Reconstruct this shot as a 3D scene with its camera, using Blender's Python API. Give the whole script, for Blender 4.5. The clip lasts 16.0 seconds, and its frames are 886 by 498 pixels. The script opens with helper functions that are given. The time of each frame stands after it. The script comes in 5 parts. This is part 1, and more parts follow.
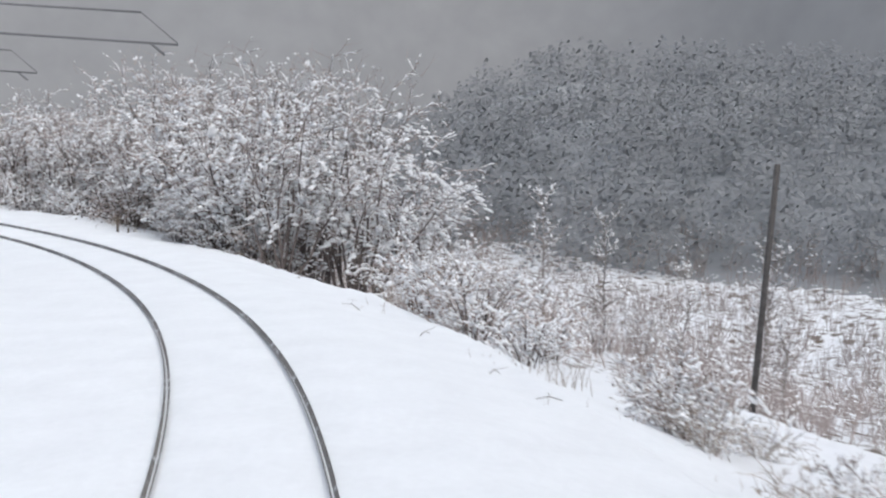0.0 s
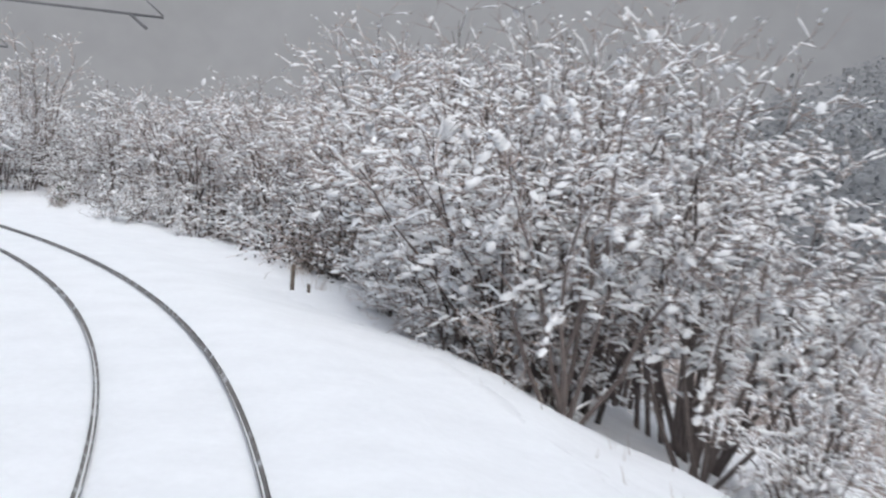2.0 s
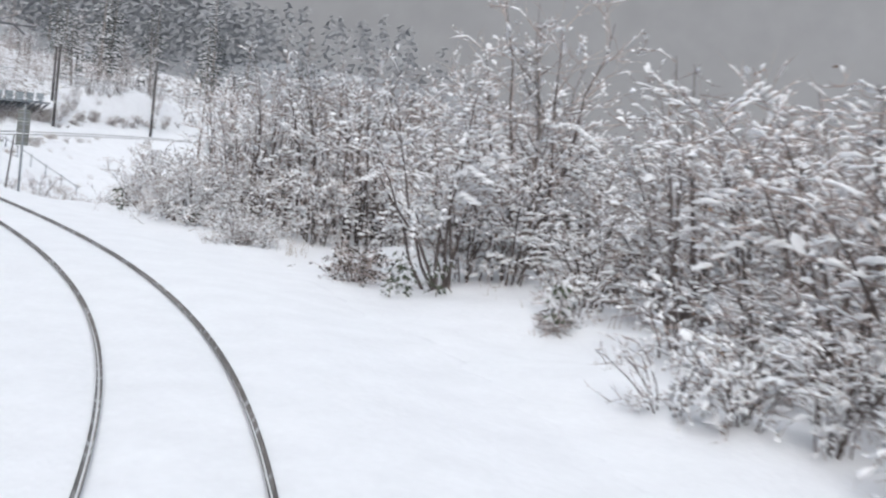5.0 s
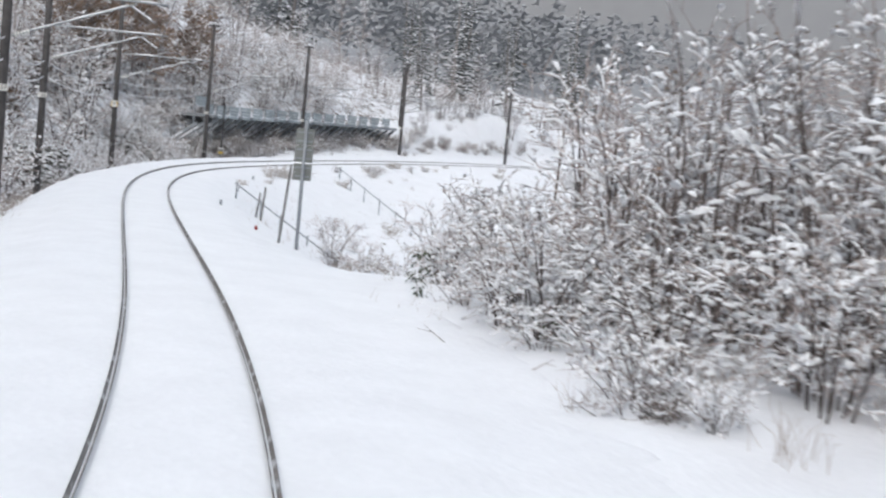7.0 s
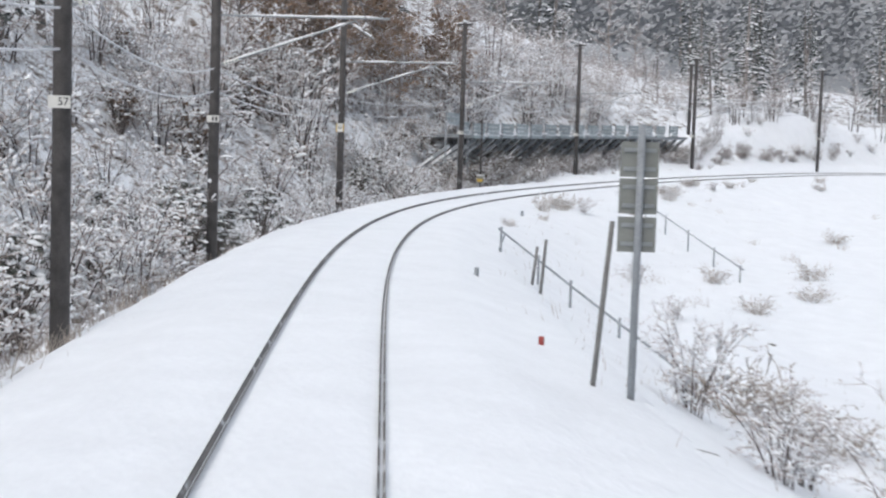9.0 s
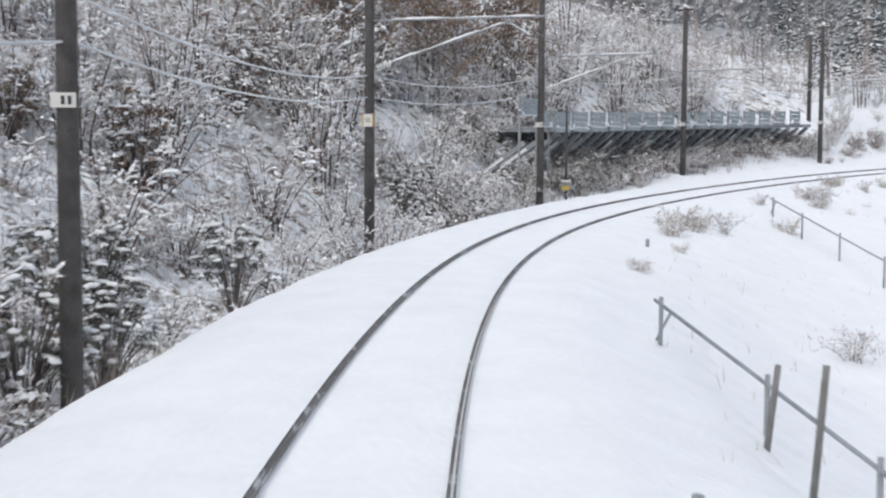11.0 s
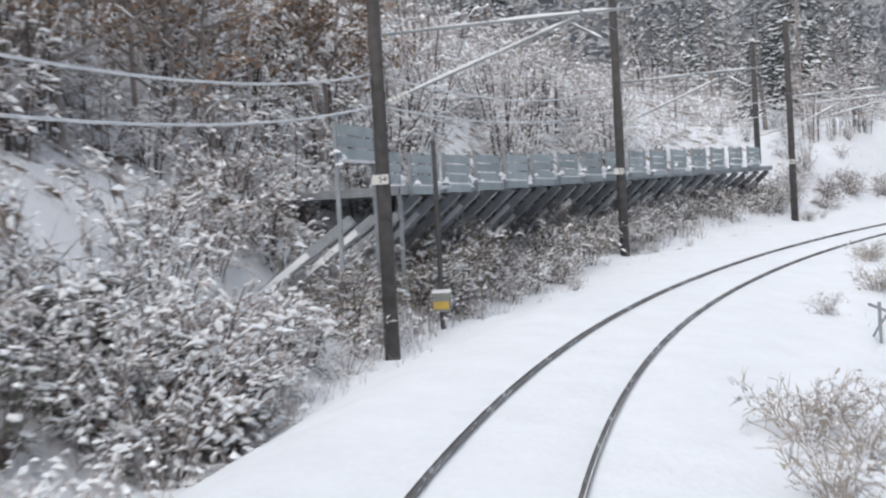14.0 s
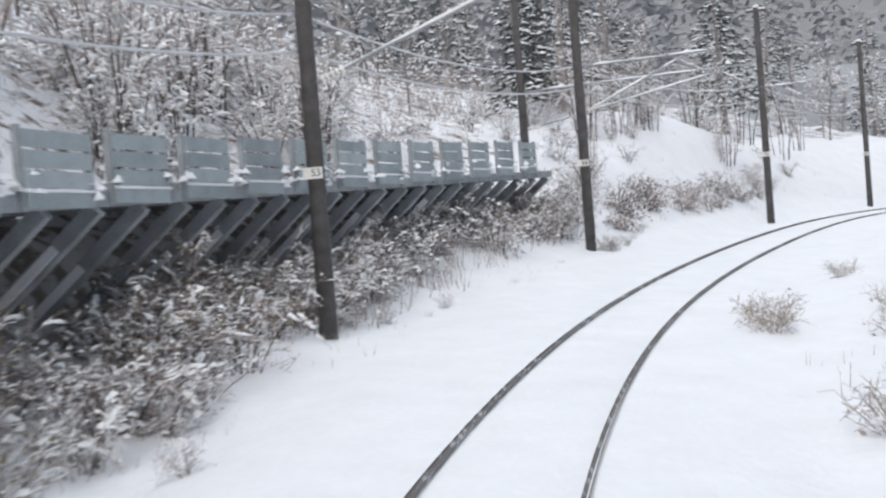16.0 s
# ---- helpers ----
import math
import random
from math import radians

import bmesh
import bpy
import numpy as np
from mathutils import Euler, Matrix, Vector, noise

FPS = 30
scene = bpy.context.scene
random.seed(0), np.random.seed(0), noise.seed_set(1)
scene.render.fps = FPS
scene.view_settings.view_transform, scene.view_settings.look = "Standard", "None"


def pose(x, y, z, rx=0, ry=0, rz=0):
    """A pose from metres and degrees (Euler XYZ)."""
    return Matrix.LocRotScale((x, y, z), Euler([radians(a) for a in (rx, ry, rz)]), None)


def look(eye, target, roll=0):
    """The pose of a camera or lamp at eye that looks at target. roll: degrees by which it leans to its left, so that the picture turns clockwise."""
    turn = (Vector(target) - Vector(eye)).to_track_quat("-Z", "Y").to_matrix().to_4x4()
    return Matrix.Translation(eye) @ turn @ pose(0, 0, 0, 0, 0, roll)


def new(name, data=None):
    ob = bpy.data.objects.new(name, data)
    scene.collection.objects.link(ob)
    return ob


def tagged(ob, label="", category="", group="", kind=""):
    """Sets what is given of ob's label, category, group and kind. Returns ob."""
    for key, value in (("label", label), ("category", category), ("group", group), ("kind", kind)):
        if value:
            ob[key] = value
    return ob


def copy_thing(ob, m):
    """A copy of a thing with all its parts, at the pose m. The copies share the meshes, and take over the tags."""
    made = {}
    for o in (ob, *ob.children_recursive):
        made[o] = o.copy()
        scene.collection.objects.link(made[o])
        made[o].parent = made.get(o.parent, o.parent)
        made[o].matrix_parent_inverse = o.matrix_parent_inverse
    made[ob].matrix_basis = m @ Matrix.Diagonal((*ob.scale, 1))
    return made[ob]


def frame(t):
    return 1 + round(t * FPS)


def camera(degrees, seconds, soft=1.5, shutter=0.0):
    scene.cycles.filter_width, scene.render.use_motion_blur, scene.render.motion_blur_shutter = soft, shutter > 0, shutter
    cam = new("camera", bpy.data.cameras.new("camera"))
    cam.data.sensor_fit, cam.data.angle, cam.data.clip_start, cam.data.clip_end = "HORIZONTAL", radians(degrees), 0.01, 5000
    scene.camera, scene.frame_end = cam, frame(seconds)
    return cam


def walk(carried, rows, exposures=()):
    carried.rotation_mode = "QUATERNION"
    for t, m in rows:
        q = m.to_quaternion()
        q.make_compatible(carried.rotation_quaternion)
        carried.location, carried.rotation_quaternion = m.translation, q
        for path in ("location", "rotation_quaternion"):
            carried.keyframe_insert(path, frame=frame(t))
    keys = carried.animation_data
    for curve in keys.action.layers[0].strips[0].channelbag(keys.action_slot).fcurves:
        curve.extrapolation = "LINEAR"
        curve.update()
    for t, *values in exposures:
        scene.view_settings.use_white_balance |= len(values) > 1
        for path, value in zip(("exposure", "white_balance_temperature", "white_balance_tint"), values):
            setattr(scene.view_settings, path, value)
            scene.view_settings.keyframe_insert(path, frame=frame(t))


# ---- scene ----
cam = camera(38.24, 16.0, soft=2.2, shutter=0.3)
PATH = [
    (0, pose(0.585, 0.0, 2.656, 86.048, -1.842, -2.643)),
    (0.5, pose(0.486, 4.827, 2.678, 86.014, -2.435, -0.601)),
    (1, pose(0.151, 9.657, 2.689, 86.169, -3.649, 2.126)),
    (1.5, pose(-0.464, 14.472, 2.689, 86.182, -4.287, 5.502)),
    (2, pose(-1.391, 19.247, 2.678, 86.289, -4.477, 9.208)),
    (2.5, pose(-2.637, 23.958, 2.656, 86.396, -4.667, 12.959)),
    (3, pose(-4.199, 28.581, 2.631, 86.506, -4.909, 16.824)),
    (3.5, pose(-6.058, 33.101, 2.615, 86.616, -5.15, 20.804)),
    (4, pose(-8.232, 37.49, 2.606, 86.548, -5.551, 25.003)),
    (4.5, pose(-10.708, 41.701, 2.606, 86.48, -5.951, 29.174)),
    (5, pose(-13.453, 45.7, 2.614, 86.411, -6.352, 33.206)),
    (5.5, pose(-16.424, 49.491, 2.624, 86.342, -6.752, 37.131)),
    (5.8, pose(-18.316, 51.657, 2.633, 86.301, -6.992, 39.573)),
    (6, pose(-19.624, 53.052, 2.64, 86.186, -6.78, 41.143)),
    (6.5, pose(-23.047, 56.355, 2.662, 85.9, -6.248, 45.138)),
    (7, pose(-26.678, 59.379, 2.691, 85.879, -5.441, 49.203)),
    (7.5, pose(-30.476, 62.127, 2.727, 85.857, -4.634, 52.764)),
    (8, pose(-34.392, 64.634, 2.767, 85.799, -3.72, 56.13)),
    (8.5, pose(-38.4, 66.96, 2.805, 85.845, -2.79, 58.828)),
    (9, pose(-42.488, 69.16, 2.843, 85.828, -1.903, 60.9)),
    (9.5, pose(-46.623, 71.286, 2.88, 85.792, -1.262, 62.275)),
    (9.7, pose(-48.285, 72.126, 2.895, 85.778, -1.075, 62.599)),
    (10, pose(-50.781, 73.386, 2.916, 85.759, -0.9, 62.872)),
    (10.5, pose(-54.951, 75.495, 2.953, 85.725, -0.607, 63.242)),
    (11, pose(-59.132, 77.61, 2.993, 85.692, -0.315, 63.422)),
    (11.5, pose(-63.305, 79.763, 3.037, 85.659, -0.023, 63.196)),
    (11.8, pose(-65.798, 81.086, 3.065, 85.7, 0.152, 62.844)),
    (12.0, pose(-67.453, 81.986, 3.085, 86.05, 0.53, 62.723)),
    (12.1, pose(-68.279, 82.442, 3.095, 86.25, 0.72, 62.637)),
    (12.2, pose(-69.104, 82.904, 3.105, 86.7, 0.91, 62.541)),
    (12.3, pose(-69.929, 83.371, 3.115, 87.35, 1.1, 62.442)),
    (12.4, pose(-70.753, 83.843, 3.126, 88.05, 1.29, 62.34)),
    (12.5, pose(-71.577, 84.322, 3.136, 88.58, 1.48, 62.227)),
    (12.7, pose(-73.223, 85.297, 3.158, 88.673, 1.59, 61.689)),
    (13, pose(-75.685, 86.807, 3.192, 88.759, 1.755, 60.796)),
    (13.5, pose(-79.75, 89.467, 3.25, 88.704, 2.347, 58.924)),
    (14, pose(-83.743, 92.332, 3.312, 88.735, 3.158, 56.45)),
    (14.5, pose(-87.634, 95.428, 3.376, 88.821, 3.742, 53.728)),
    (15, pose(-91.398, 98.772, 3.443, 88.852, 4.356, 50.758)),
    (15.5, pose(-95.017, 102.363, 3.513, 88.858, 4.734, 47.65)),
    (16, pose(-98.499, 106.175, 3.6, 88.858, 4.454, 44.491)),
]
walk(cam, PATH, exposures=[(0.0, 0.2, 6120, 8), (16.0, 0.2, 6120, 8)])

# ---- daylight: heavy overcast with mist ----
world = bpy.data.worlds.new("overcast_sky")
scene.world = world
world.use_nodes = True
wn, wl = world.node_tree.nodes, world.node_tree.links
wn.clear()
sky = wn.new("ShaderNodeTexSky")
sky.sky_type = 'NISHITA'
sky.sun_disc = False
sky.sun_elevation, sky.sun_rotation = radians(48), radians(150)
sky.dust_density, sky.air_density = 6.0, 1.0
grey = wn.new("ShaderNodeHueSaturation")
grey.inputs["Saturation"].default_value = 0.55
bg = wn.new("ShaderNodeBackground")
bg.inputs["Strength"].default_value = 0.115
wo = wn.new("ShaderNodeOutputWorld")
wl.new(sky.outputs[0], grey.inputs["Color"])
wl.new(grey.outputs[0], bg.inputs["Color"])
wl.new(bg.outputs[0], wo.inputs[0])
sun = new("overcast_sun", bpy.data.lights.new("overcast_sun", 'SUN'))
sun.data.energy, sun.data.angle, sun.data.color = 0.9, radians(40), (0.97, 0.985, 1.0)
sun.matrix_world = look((0, 0, 100), (40, -60, 0))

# ---- the railway line: curvature, grade and cant along it ----
GAUGE = 1.435
STEP = 0.5
KAPPA = [0.00809, 0.01121, 0.01355, 0.01396, 0.01299, 0.01488, 0.01458, 0.01375, 0.01512, 0.01574, 0.01264, 0.00828, 0.00382,
         0.0, -0.00043, -0.00276, -0.00535, -0.00655, -0.00903, -0.01067, -0.01088, -0.01021, -0.01061, -0.01005, -0.00915,
         -0.00791, -0.00607, -0.00426, -0.00288, -0.005, -0.011, -0.012, -0.012]
GRADE = [0.0059, -0.0061, 0.0025, 0.0102, 0.0093, 0.013, 0.0152, 0.0286, 0.0244, 0.0045, 0.0019, 0.0009]
CANT = [0.0632, 0.0604, 0.0736, 0.0397, -0.0161, -0.0518, -0.0971, -0.0919, -0.0953, -0.0699, -0.0553, -0.0485]
S0, S1 = -40.0, 330.0
SS = np.arange(0, S1, STEP)
kk = np.interp(SS, np.arange(len(KAPPA)) * 7.175, KAPPA)
cum = lambda a: np.concatenate([[0], np.cumsum((a[1:] + a[:-1]) / 2 * STEP)])
TH = cum(kk)
mid = (TH[1:] + TH[:-1]) / 2
TX = np.concatenate([[0], np.cumsum(-np.sin(mid) * STEP)])
TY = np.concatenate([[0], np.cumsum(np.cos(mid) * STEP)])
TZ = cum(np.interp(SS, np.arange(12) * 24.786, GRADE))
TC = np.interp(SS, np.arange(12) * 24.786, CANT)
back = np.arange(S0, 0, STEP)                      # straight on behind the start
SS = np.concatenate([back, SS])
TX, TY = np.concatenate([back * 0, TX]), np.concatenate([back, TY])
TH, TZ, TC = np.concatenate([back * 0, TH]), np.concatenate([back * 0, TZ]), np.concatenate([back * 0 + CANT[0], TC])


def on_line(s, u=0.0, dz=0.0, canted=False):
    """A point u metres to the right of the line at s, dz over its level."""
    x, y, z, th, c = (np.interp(s, SS, a) for a in (TX, TY, TZ, TH, TC))
    return Vector((x + u * math.cos(th), y + u * math.sin(th), z + dz + (c * u if canted else 0)))


def heading(s):
    return float(np.interp(s, SS, TH))


def to_line(x, y):
    """Chainage, offset and level of the line nearest to points x, y."""
    x, y = np.atleast_1d(x).astype(float), np.atleast_1d(y).astype(float)
    j = np.empty(len(x), int)
    for a in range(0, len(x), 4000):
        d = (x[a:a + 4000, None] - TX[None]) ** 2 + (y[a:a + 4000, None] - TY[None]) ** 2
        j[a:a + 4000] = d.argmin(1)
    dx, dy = x - TX[j], y - TY[j]
    u = dx * np.cos(TH[j]) + dy * np.sin(TH[j])
    v = -dx * np.sin(TH[j]) + dy * np.cos(TH[j])
    r = np.hypot(dx, dy)
    return SS[j] + np.clip(v, -.3, .3), np.where(np.abs(v) > 1, np.sign(u) * r, u), TZ[j], TC[j]


def smooth(a, b, x):
    t = np.clip((x - a) / (b - a), 0, 1)
    return t * t * (3 - 2 * t)


# cross-sections: (offset, height over the rails) to each side, at chainages
RIGHT = {-40: [(2.2, -.1), (4.1, -.2), (5.3, -.7), (8.8, -1.95), (13.5, -3.5), (24, -6.4), (45, -9), (90, -9), (400, 10)],
         28: [(2.2, -.1), (4.1, -.2), (5.3, -.7), (8.8, -1.95), (13.5, -3.5), (24, -6.4), (45, -9), (90, -9), (400, 10)],
         40: [(2.2, -.1), (4.5, -.22), (5.6, -.5), (6.6, -.85), (8.9, -2.0), (13.5, -3.3), (24, -6.4), (45, -9), (90, -9), (400, 10)],
         48: [(2.2, -.1), (5.6, -.15), (7.2, -.3), (9.5, -1.2), (14, -2.6), (26, -5.8), (45, -8.5), (90, -9), (400, 10)],
         55: [(2.2, -.1), (7.0, -.1), (8.8, -.4), (14, -2.0), (26, -5.5), (45, -8), (90, -9), (400, 10)],
         72: [(2.2, -.1), (6.5, 0), (10, .1), (15, -.7), (26, -3), (45, -6), (90, -7), (400, 10)],
         78: [(2.2, -.1), (5.5, 0), (8.5, .4), (10.5, .3), (15, -.7), (26, -3), (45, -6), (90, -7), (400, 10)],
         83: [(2.2, -.1), (5.0, 0), (8.2, .3), (10.5, .05), (15, -1.0), (26, -3.4), (45, -6), (90, -7), (400, 10)],
         90: [(2.2, -.1), (4.2, -.1), (7, -.2), (12, -1.2), (26, -4), (45, -6), (90, -7), (400, 10)],
         102: [(2.2, -.15), (3.2, -.35), (4, -.6), (7, -2.0), (14, -3.2), (30, -4.0), (90, -6), (400, 10)],
         125: [(2.2, -.2), (3.2, -.5), (5, -1.5), (8, -2.8), (14, -3.6), (30, -4.0), (90, -6), (400, 10)],
         150: [(2.2, -.2), (3.0, -.35), (6, -1.3), (10, -2.5), (18, -3.2), (30, -3.6), (90, -6), (400, 10)],
         190: [(2.2, -.1), (4, -.2), (7, -.8), (12, -1.6), (20, -2.5), (30, -3), (90, -6), (400, 10)],
         330: [(2.2, -.1), (4, -.2), (7, -.8), (12, -1.6), (20, -2.5), (30, -3), (90, -6), (400, 10)]}
LEFT = {-40: [(2.2, -.1), (4.5, -.2), (7, .3), (14, 2), (30, 8), (60, 20), (120, 40), (400, 70)],
        60: [(2.2, -.1), (4.5, -.2), (7, .1), (14, 2), (30, 8), (60, 20), (120, 40), (400, 70)],
        98: [(2.2, -.15), (3.6, -.3), (5, -1.2), (6.5, -1.2), (12, 2.2), (30, 14), (70, 34), (400, 70)],
        125: [(2.2, -.1), (3.4, -.25), (5, -1.3), (6.5, -1.1), (12, 2.6), (30, 15), (70, 36), (400, 70)],
        148: [(2.2, -.1), (3.3, -.25), (5, -1.2), (6.3, -.6), (12, 3.4), (30, 15), (70, 36), (400, 70)],
        153: [(2.2, -.05), (3.6, -.25), (5, -.9), (7.5, .2), (8.8, 2.4), (9.6, 2.9), (14, 6), (30, 16), (400, 70)],
        162: [(2.2, -.05), (3.8, -.15), (4.8, -.35), (7.0, .6), (8.2, 2.5), (9.4, 2.8), (14, 6.5), (30, 17), (400, 70)],
        175: [(2.2, 0), (3.8, .25), (4.7, .4), (6.9, .95), (8.2, 2.5), (9.4, 2.8), (14, 6.5), (30, 16), (400, 70)],
        190: [(2.2, .1), (3.6, .4), (5, .8), (6.5, 1.6), (8.6, 2.6), (9.4, 3), (14, 6), (30, 15), (400, 60)],
        205: [(2.2, .2), (3.0, .5), (4.6, 1.4), (7, 3.7), (10, 4.6), (16, 6.0), (30, 12), (400, 60)],
        216: [(2.2, .1), (3.2, .5), (4.6, 1.6), (7, 5.0), (9, 5.7), (13, 6.2), (24, 9), (400, 60)],
        230: [(2.2, .1), (3.6, .5), (5, 1.5), (8, 3.6), (14, 5), (24, 7), (60, 16), (400, 50)],
        330: [(2.2, .1), (3.6, .5), (5, 1.5), (8, 3.2), (14, 5), (24, 7), (60, 16), (400, 50)]}


def section(table, s, a):
    keys = sorted(table)
    rows = [np.interp(a, [0] + [p[0] for p in table[k]], [0] + [p[1] for p in table[k]]) for k in keys]
    rows = np.array(rows)
    i = np.clip(np.searchsorted(keys, s) - 1, 0, len(keys) - 2)
    k0, k1 = np.array(keys)[i], np.array(keys)[i + 1]
    w = smooth(0, 1, (s - k0) / (k1 - k0))
    n = np.arange(len(s))
    return rows[i, n] * (1 - w) + rows[i + 1, n] * w


def waves(x, y, size, seed):
    """Soft unevenness from a few sines."""
    rng = np.random.RandomState(seed)
    z = 0 * x
    for _ in range(9):
        a, f, ph = rng.uniform(0, 6.28), rng.uniform(.6, 2.4) / size, rng.uniform(0, 6.28)
        z = z + np.sin((x * np.cos(a) + y * np.sin(a)) * f * 6.28 + ph)
    return z / 9


def ground_z(x, y, lower=0.0):
    x, y = np.atleast_1d(x).astype(float), np.atleast_1d(y).astype(float)
    s, u, tz, tc = to_line(x, y)
    a = np.abs(u)
    h = np.where(u > 0, section(RIGHT, s, a), section(LEFT, s, a))
    near = 1 - smooth(2.0, 4.0, a)
    h = h + tc * u * near
    rough = smooth(2.5, 6, a)
    h = h + rough * (waves(x, y, 7, 3) * .35 + waves(x, y, 1.9, 5) * .12) + smooth(12, 40, a) * waves(x, y, 30, 8) * 2.0
    h = h + 16 * smooth(55, 165, np.hypot(x + 20, y - 40)) * smooth(-15, 30, x) * (1 - smooth(120, 300, np.abs(y - 60))) * (u > 40)
    far = smooth(235, 385, np.hypot(x + 50, y - 80))
    far = np.maximum(far, .6 * smooth(198, 255, y) * smooth(-170, -128, x) * (1 - smooth(20, 60, x)))
    h = h * (1 - far) - 110 * far      # falls away behind the woods
    return tz + h - lower * (1 - smooth(3.0, 3.8, a))


def ground_at(x, y):
    return float(ground_z(x, y)[0])


# ---- materials ----
def material(name, base, rough=.7, metal=0.0, vary=.25, scale=6.0, fine=60.0, bump=.3, second=None, mask=(.45, .6), mask_scale=2.0,
             spec=.5, per_object=0.0, relief=.02):
    m = bpy.data.materials.new(name)
    m.use_nodes = True
    n, l = m.node_tree.nodes, m.node_tree.links
    b = n["Principled BSDF"]
    b.inputs["Roughness"].default_value, b.inputs["Metallic"].default_value = rough, metal
    b.inputs["Specular IOR Level"].default_value = spec
    co = n.new("ShaderNodeNewGeometry").outputs["Position"]

    def nz(sc, detail=4.0):
        t = n.new("ShaderNodeTexNoise")
        t.inputs["Scale"].default_value, t.inputs["Detail"].default_value = sc, detail
        l.new(co, t.inputs["Vector"])
        return t.outputs["Fac"]

    def math_(op, a, c):
        t = n.new("ShaderNodeMath")
        t.operation = op
        for k, q in enumerate((a, c)):
            if isinstance(q, (int, float)):
                t.inputs[k].default_value = q
            else:
                l.new(q, t.inputs[k])
        return t.outputs[0]

    big, small = nz(scale), nz(fine, 3.0)
    both = math_('ADD', math_('MULTIPLY', big, .6), math_('MULTIPLY', small, .4))
    if per_object:
        info = n.new("ShaderNodeObjectInfo")
        both = math_('ADD', both, math_('MULTIPLY', math_('SUBTRACT', info.outputs["Random"], .5), per_object))
    ramp = n.new("ShaderNodeValToRGB")
    e = ramp.color_ramp.elements
    e[0].position, e[1].position = .3, .7
    e[0].color = (*[c * (1 - vary) for c in base], 1)
    e[1].color = (*[min(1, c * (1 + vary)) for c in base], 1)
    l.new(both, ramp.inputs[0])
    col = ramp.outputs[0]
    if second:
        mr = n.new("ShaderNodeMapRange")
        mr.inputs["From Min"].default_value, mr.inputs["From Max"].default_value = mask
        l.new(nz(mask_scale, 6.0), mr.inputs["Value"])
        mx = n.new("ShaderNodeMix")
        mx.data_type = 'RGBA'
        l.new(mr.outputs[0], mx.inputs["Factor"])
        l.new(col, mx.inputs["A"])
        mx.inputs["B"].default_value = (*second, 1)
        col = mx.outputs["Result"]
    l.new(col, b.inputs["Base Color"])
    if bump:
        bp = n.new("ShaderNodeBump")
        bp.inputs["Strength"].default_value, bp.inputs["Distance"].default_value = bump, relief
        l.new(both, bp.inputs["Height"])
        l.new(bp.outputs[0], b.inputs["Normal"])
    return m


SNOW_LOAD = material("snow_on_branches", (.84, .85, .87), .8, vary=.06, scale=3, fine=30, bump=.2)
GROUND = material("snow_with_litter", (.82, .835, .86), .8, vary=.05, scale=1.1, fine=9, bump=.7, relief=.06)
RAIL = material("rail_steel", (.22, .208, .203), .7, .0, vary=.35, scale=3, fine=50, second=(.62, .63, .65), mask=(.55, .64), mask_scale=3.5)
BARK = material("grey_bark", (.3, .27, .255), .9, vary=.4, scale=5, fine=40, bump=.6, per_object=.3)
TWIG = material("thin_twigs", (.46, .415, .395), .9, vary=.35, scale=4, fine=30, bump=0, per_object=.35)
LEAF = material("withered_leaves", (.24, .165, .115), .85, vary=.4, scale=3, fine=20, bump=0, per_object=.3)
GREEN = material("evergreen_leaves", (.07, .085, .05), .6, vary=.4, scale=3, fine=25, bump=0)
STRAW = material("dry_grass", (.41, .36, .315), .9, vary=.3, scale=3, fine=30, bump=0)
POLE = material("tarred_timber", (.08, .074, .072), .8, vary=.45, scale=4, fine=45, bump=.5)
WIRE = material("snowy_wire", (.62, .63, .65), .8, vary=.2, scale=4, fine=25, bump=0)
STEM = material("dark_brown_stems", (.12, .1, .093), .9, vary=.4, scale=6, fine=50, bump=.5, per_object=.3)
SPRAY = material("brown_grey_twigs", (.41, .35, .325), .9, vary=.35, scale=4, fine=30, bump=0, per_object=.35)
LAUREL = material("dull_evergreen_leaves", (.12, .125, .105), .7, vary=.4, scale=4, fine=25, bump=0, per_object=.3)
DARKLEAF = material("dark_withered_leaves", (.075, .06, .05), .9, vary=.4, scale=4, fine=25, bump=0)
DARKWIRE = material("bare_wire", (.16, .16, .17), .6, vary=.2, scale=4, fine=25, bump=0)
GALV = material("galvanised_steel", (.36, .38, .39), .5, .5, vary=.2, scale=3, fine=40)
PLATE = material("enamel_plate", (.75, .74, .70), .45, vary=.06, scale=6, fine=60, bump=.1)
INK = material("black_ink", (.03, .03, .03), .5, vary=.1, bump=0)
YELLOW = material("yellow_paint", (.62, .42, .08), .55, vary=.15, scale=8, fine=60, bump=.1)
REDP = material("red_paint", (.38, .08, .07), .5, vary=.15, scale=8, fine=60, bump=.1)
SIGNB = material("sign_back_grey", (.27, .28, .26), .6, .2, vary=.15, scale=3, fine=30, bump=.15)
GREYWOOD = material("grey_weathered_wood", (.2, .195, .19), .9, vary=.35, scale=5, fine=50, bump=.5)
WOOD = material("weathered_wood", (.145, .118, .095), .9, vary=.35, scale=5, fine=50, bump=.5)
PANEL = material("blue_grey_panel", (.36, .41, .43), .6, .2, vary=.2, scale=2, fine=18, bump=.2, per_object=.3)
STEELD = material("dark_steel", (.31, .33, .35), .65, .15, vary=.3, scale=3, fine=30, bump=.2)
# mist over the mountainside is painted as this nearly even grey
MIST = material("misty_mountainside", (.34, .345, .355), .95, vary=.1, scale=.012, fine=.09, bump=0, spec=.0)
FLOOR = material("woodland_floor", (.8, .815, .84), .9, vary=.06, scale=.9, fine=10, bump=.6, second=(.15, .115, .09), mask=(.5, .63), mask_scale=1.6)
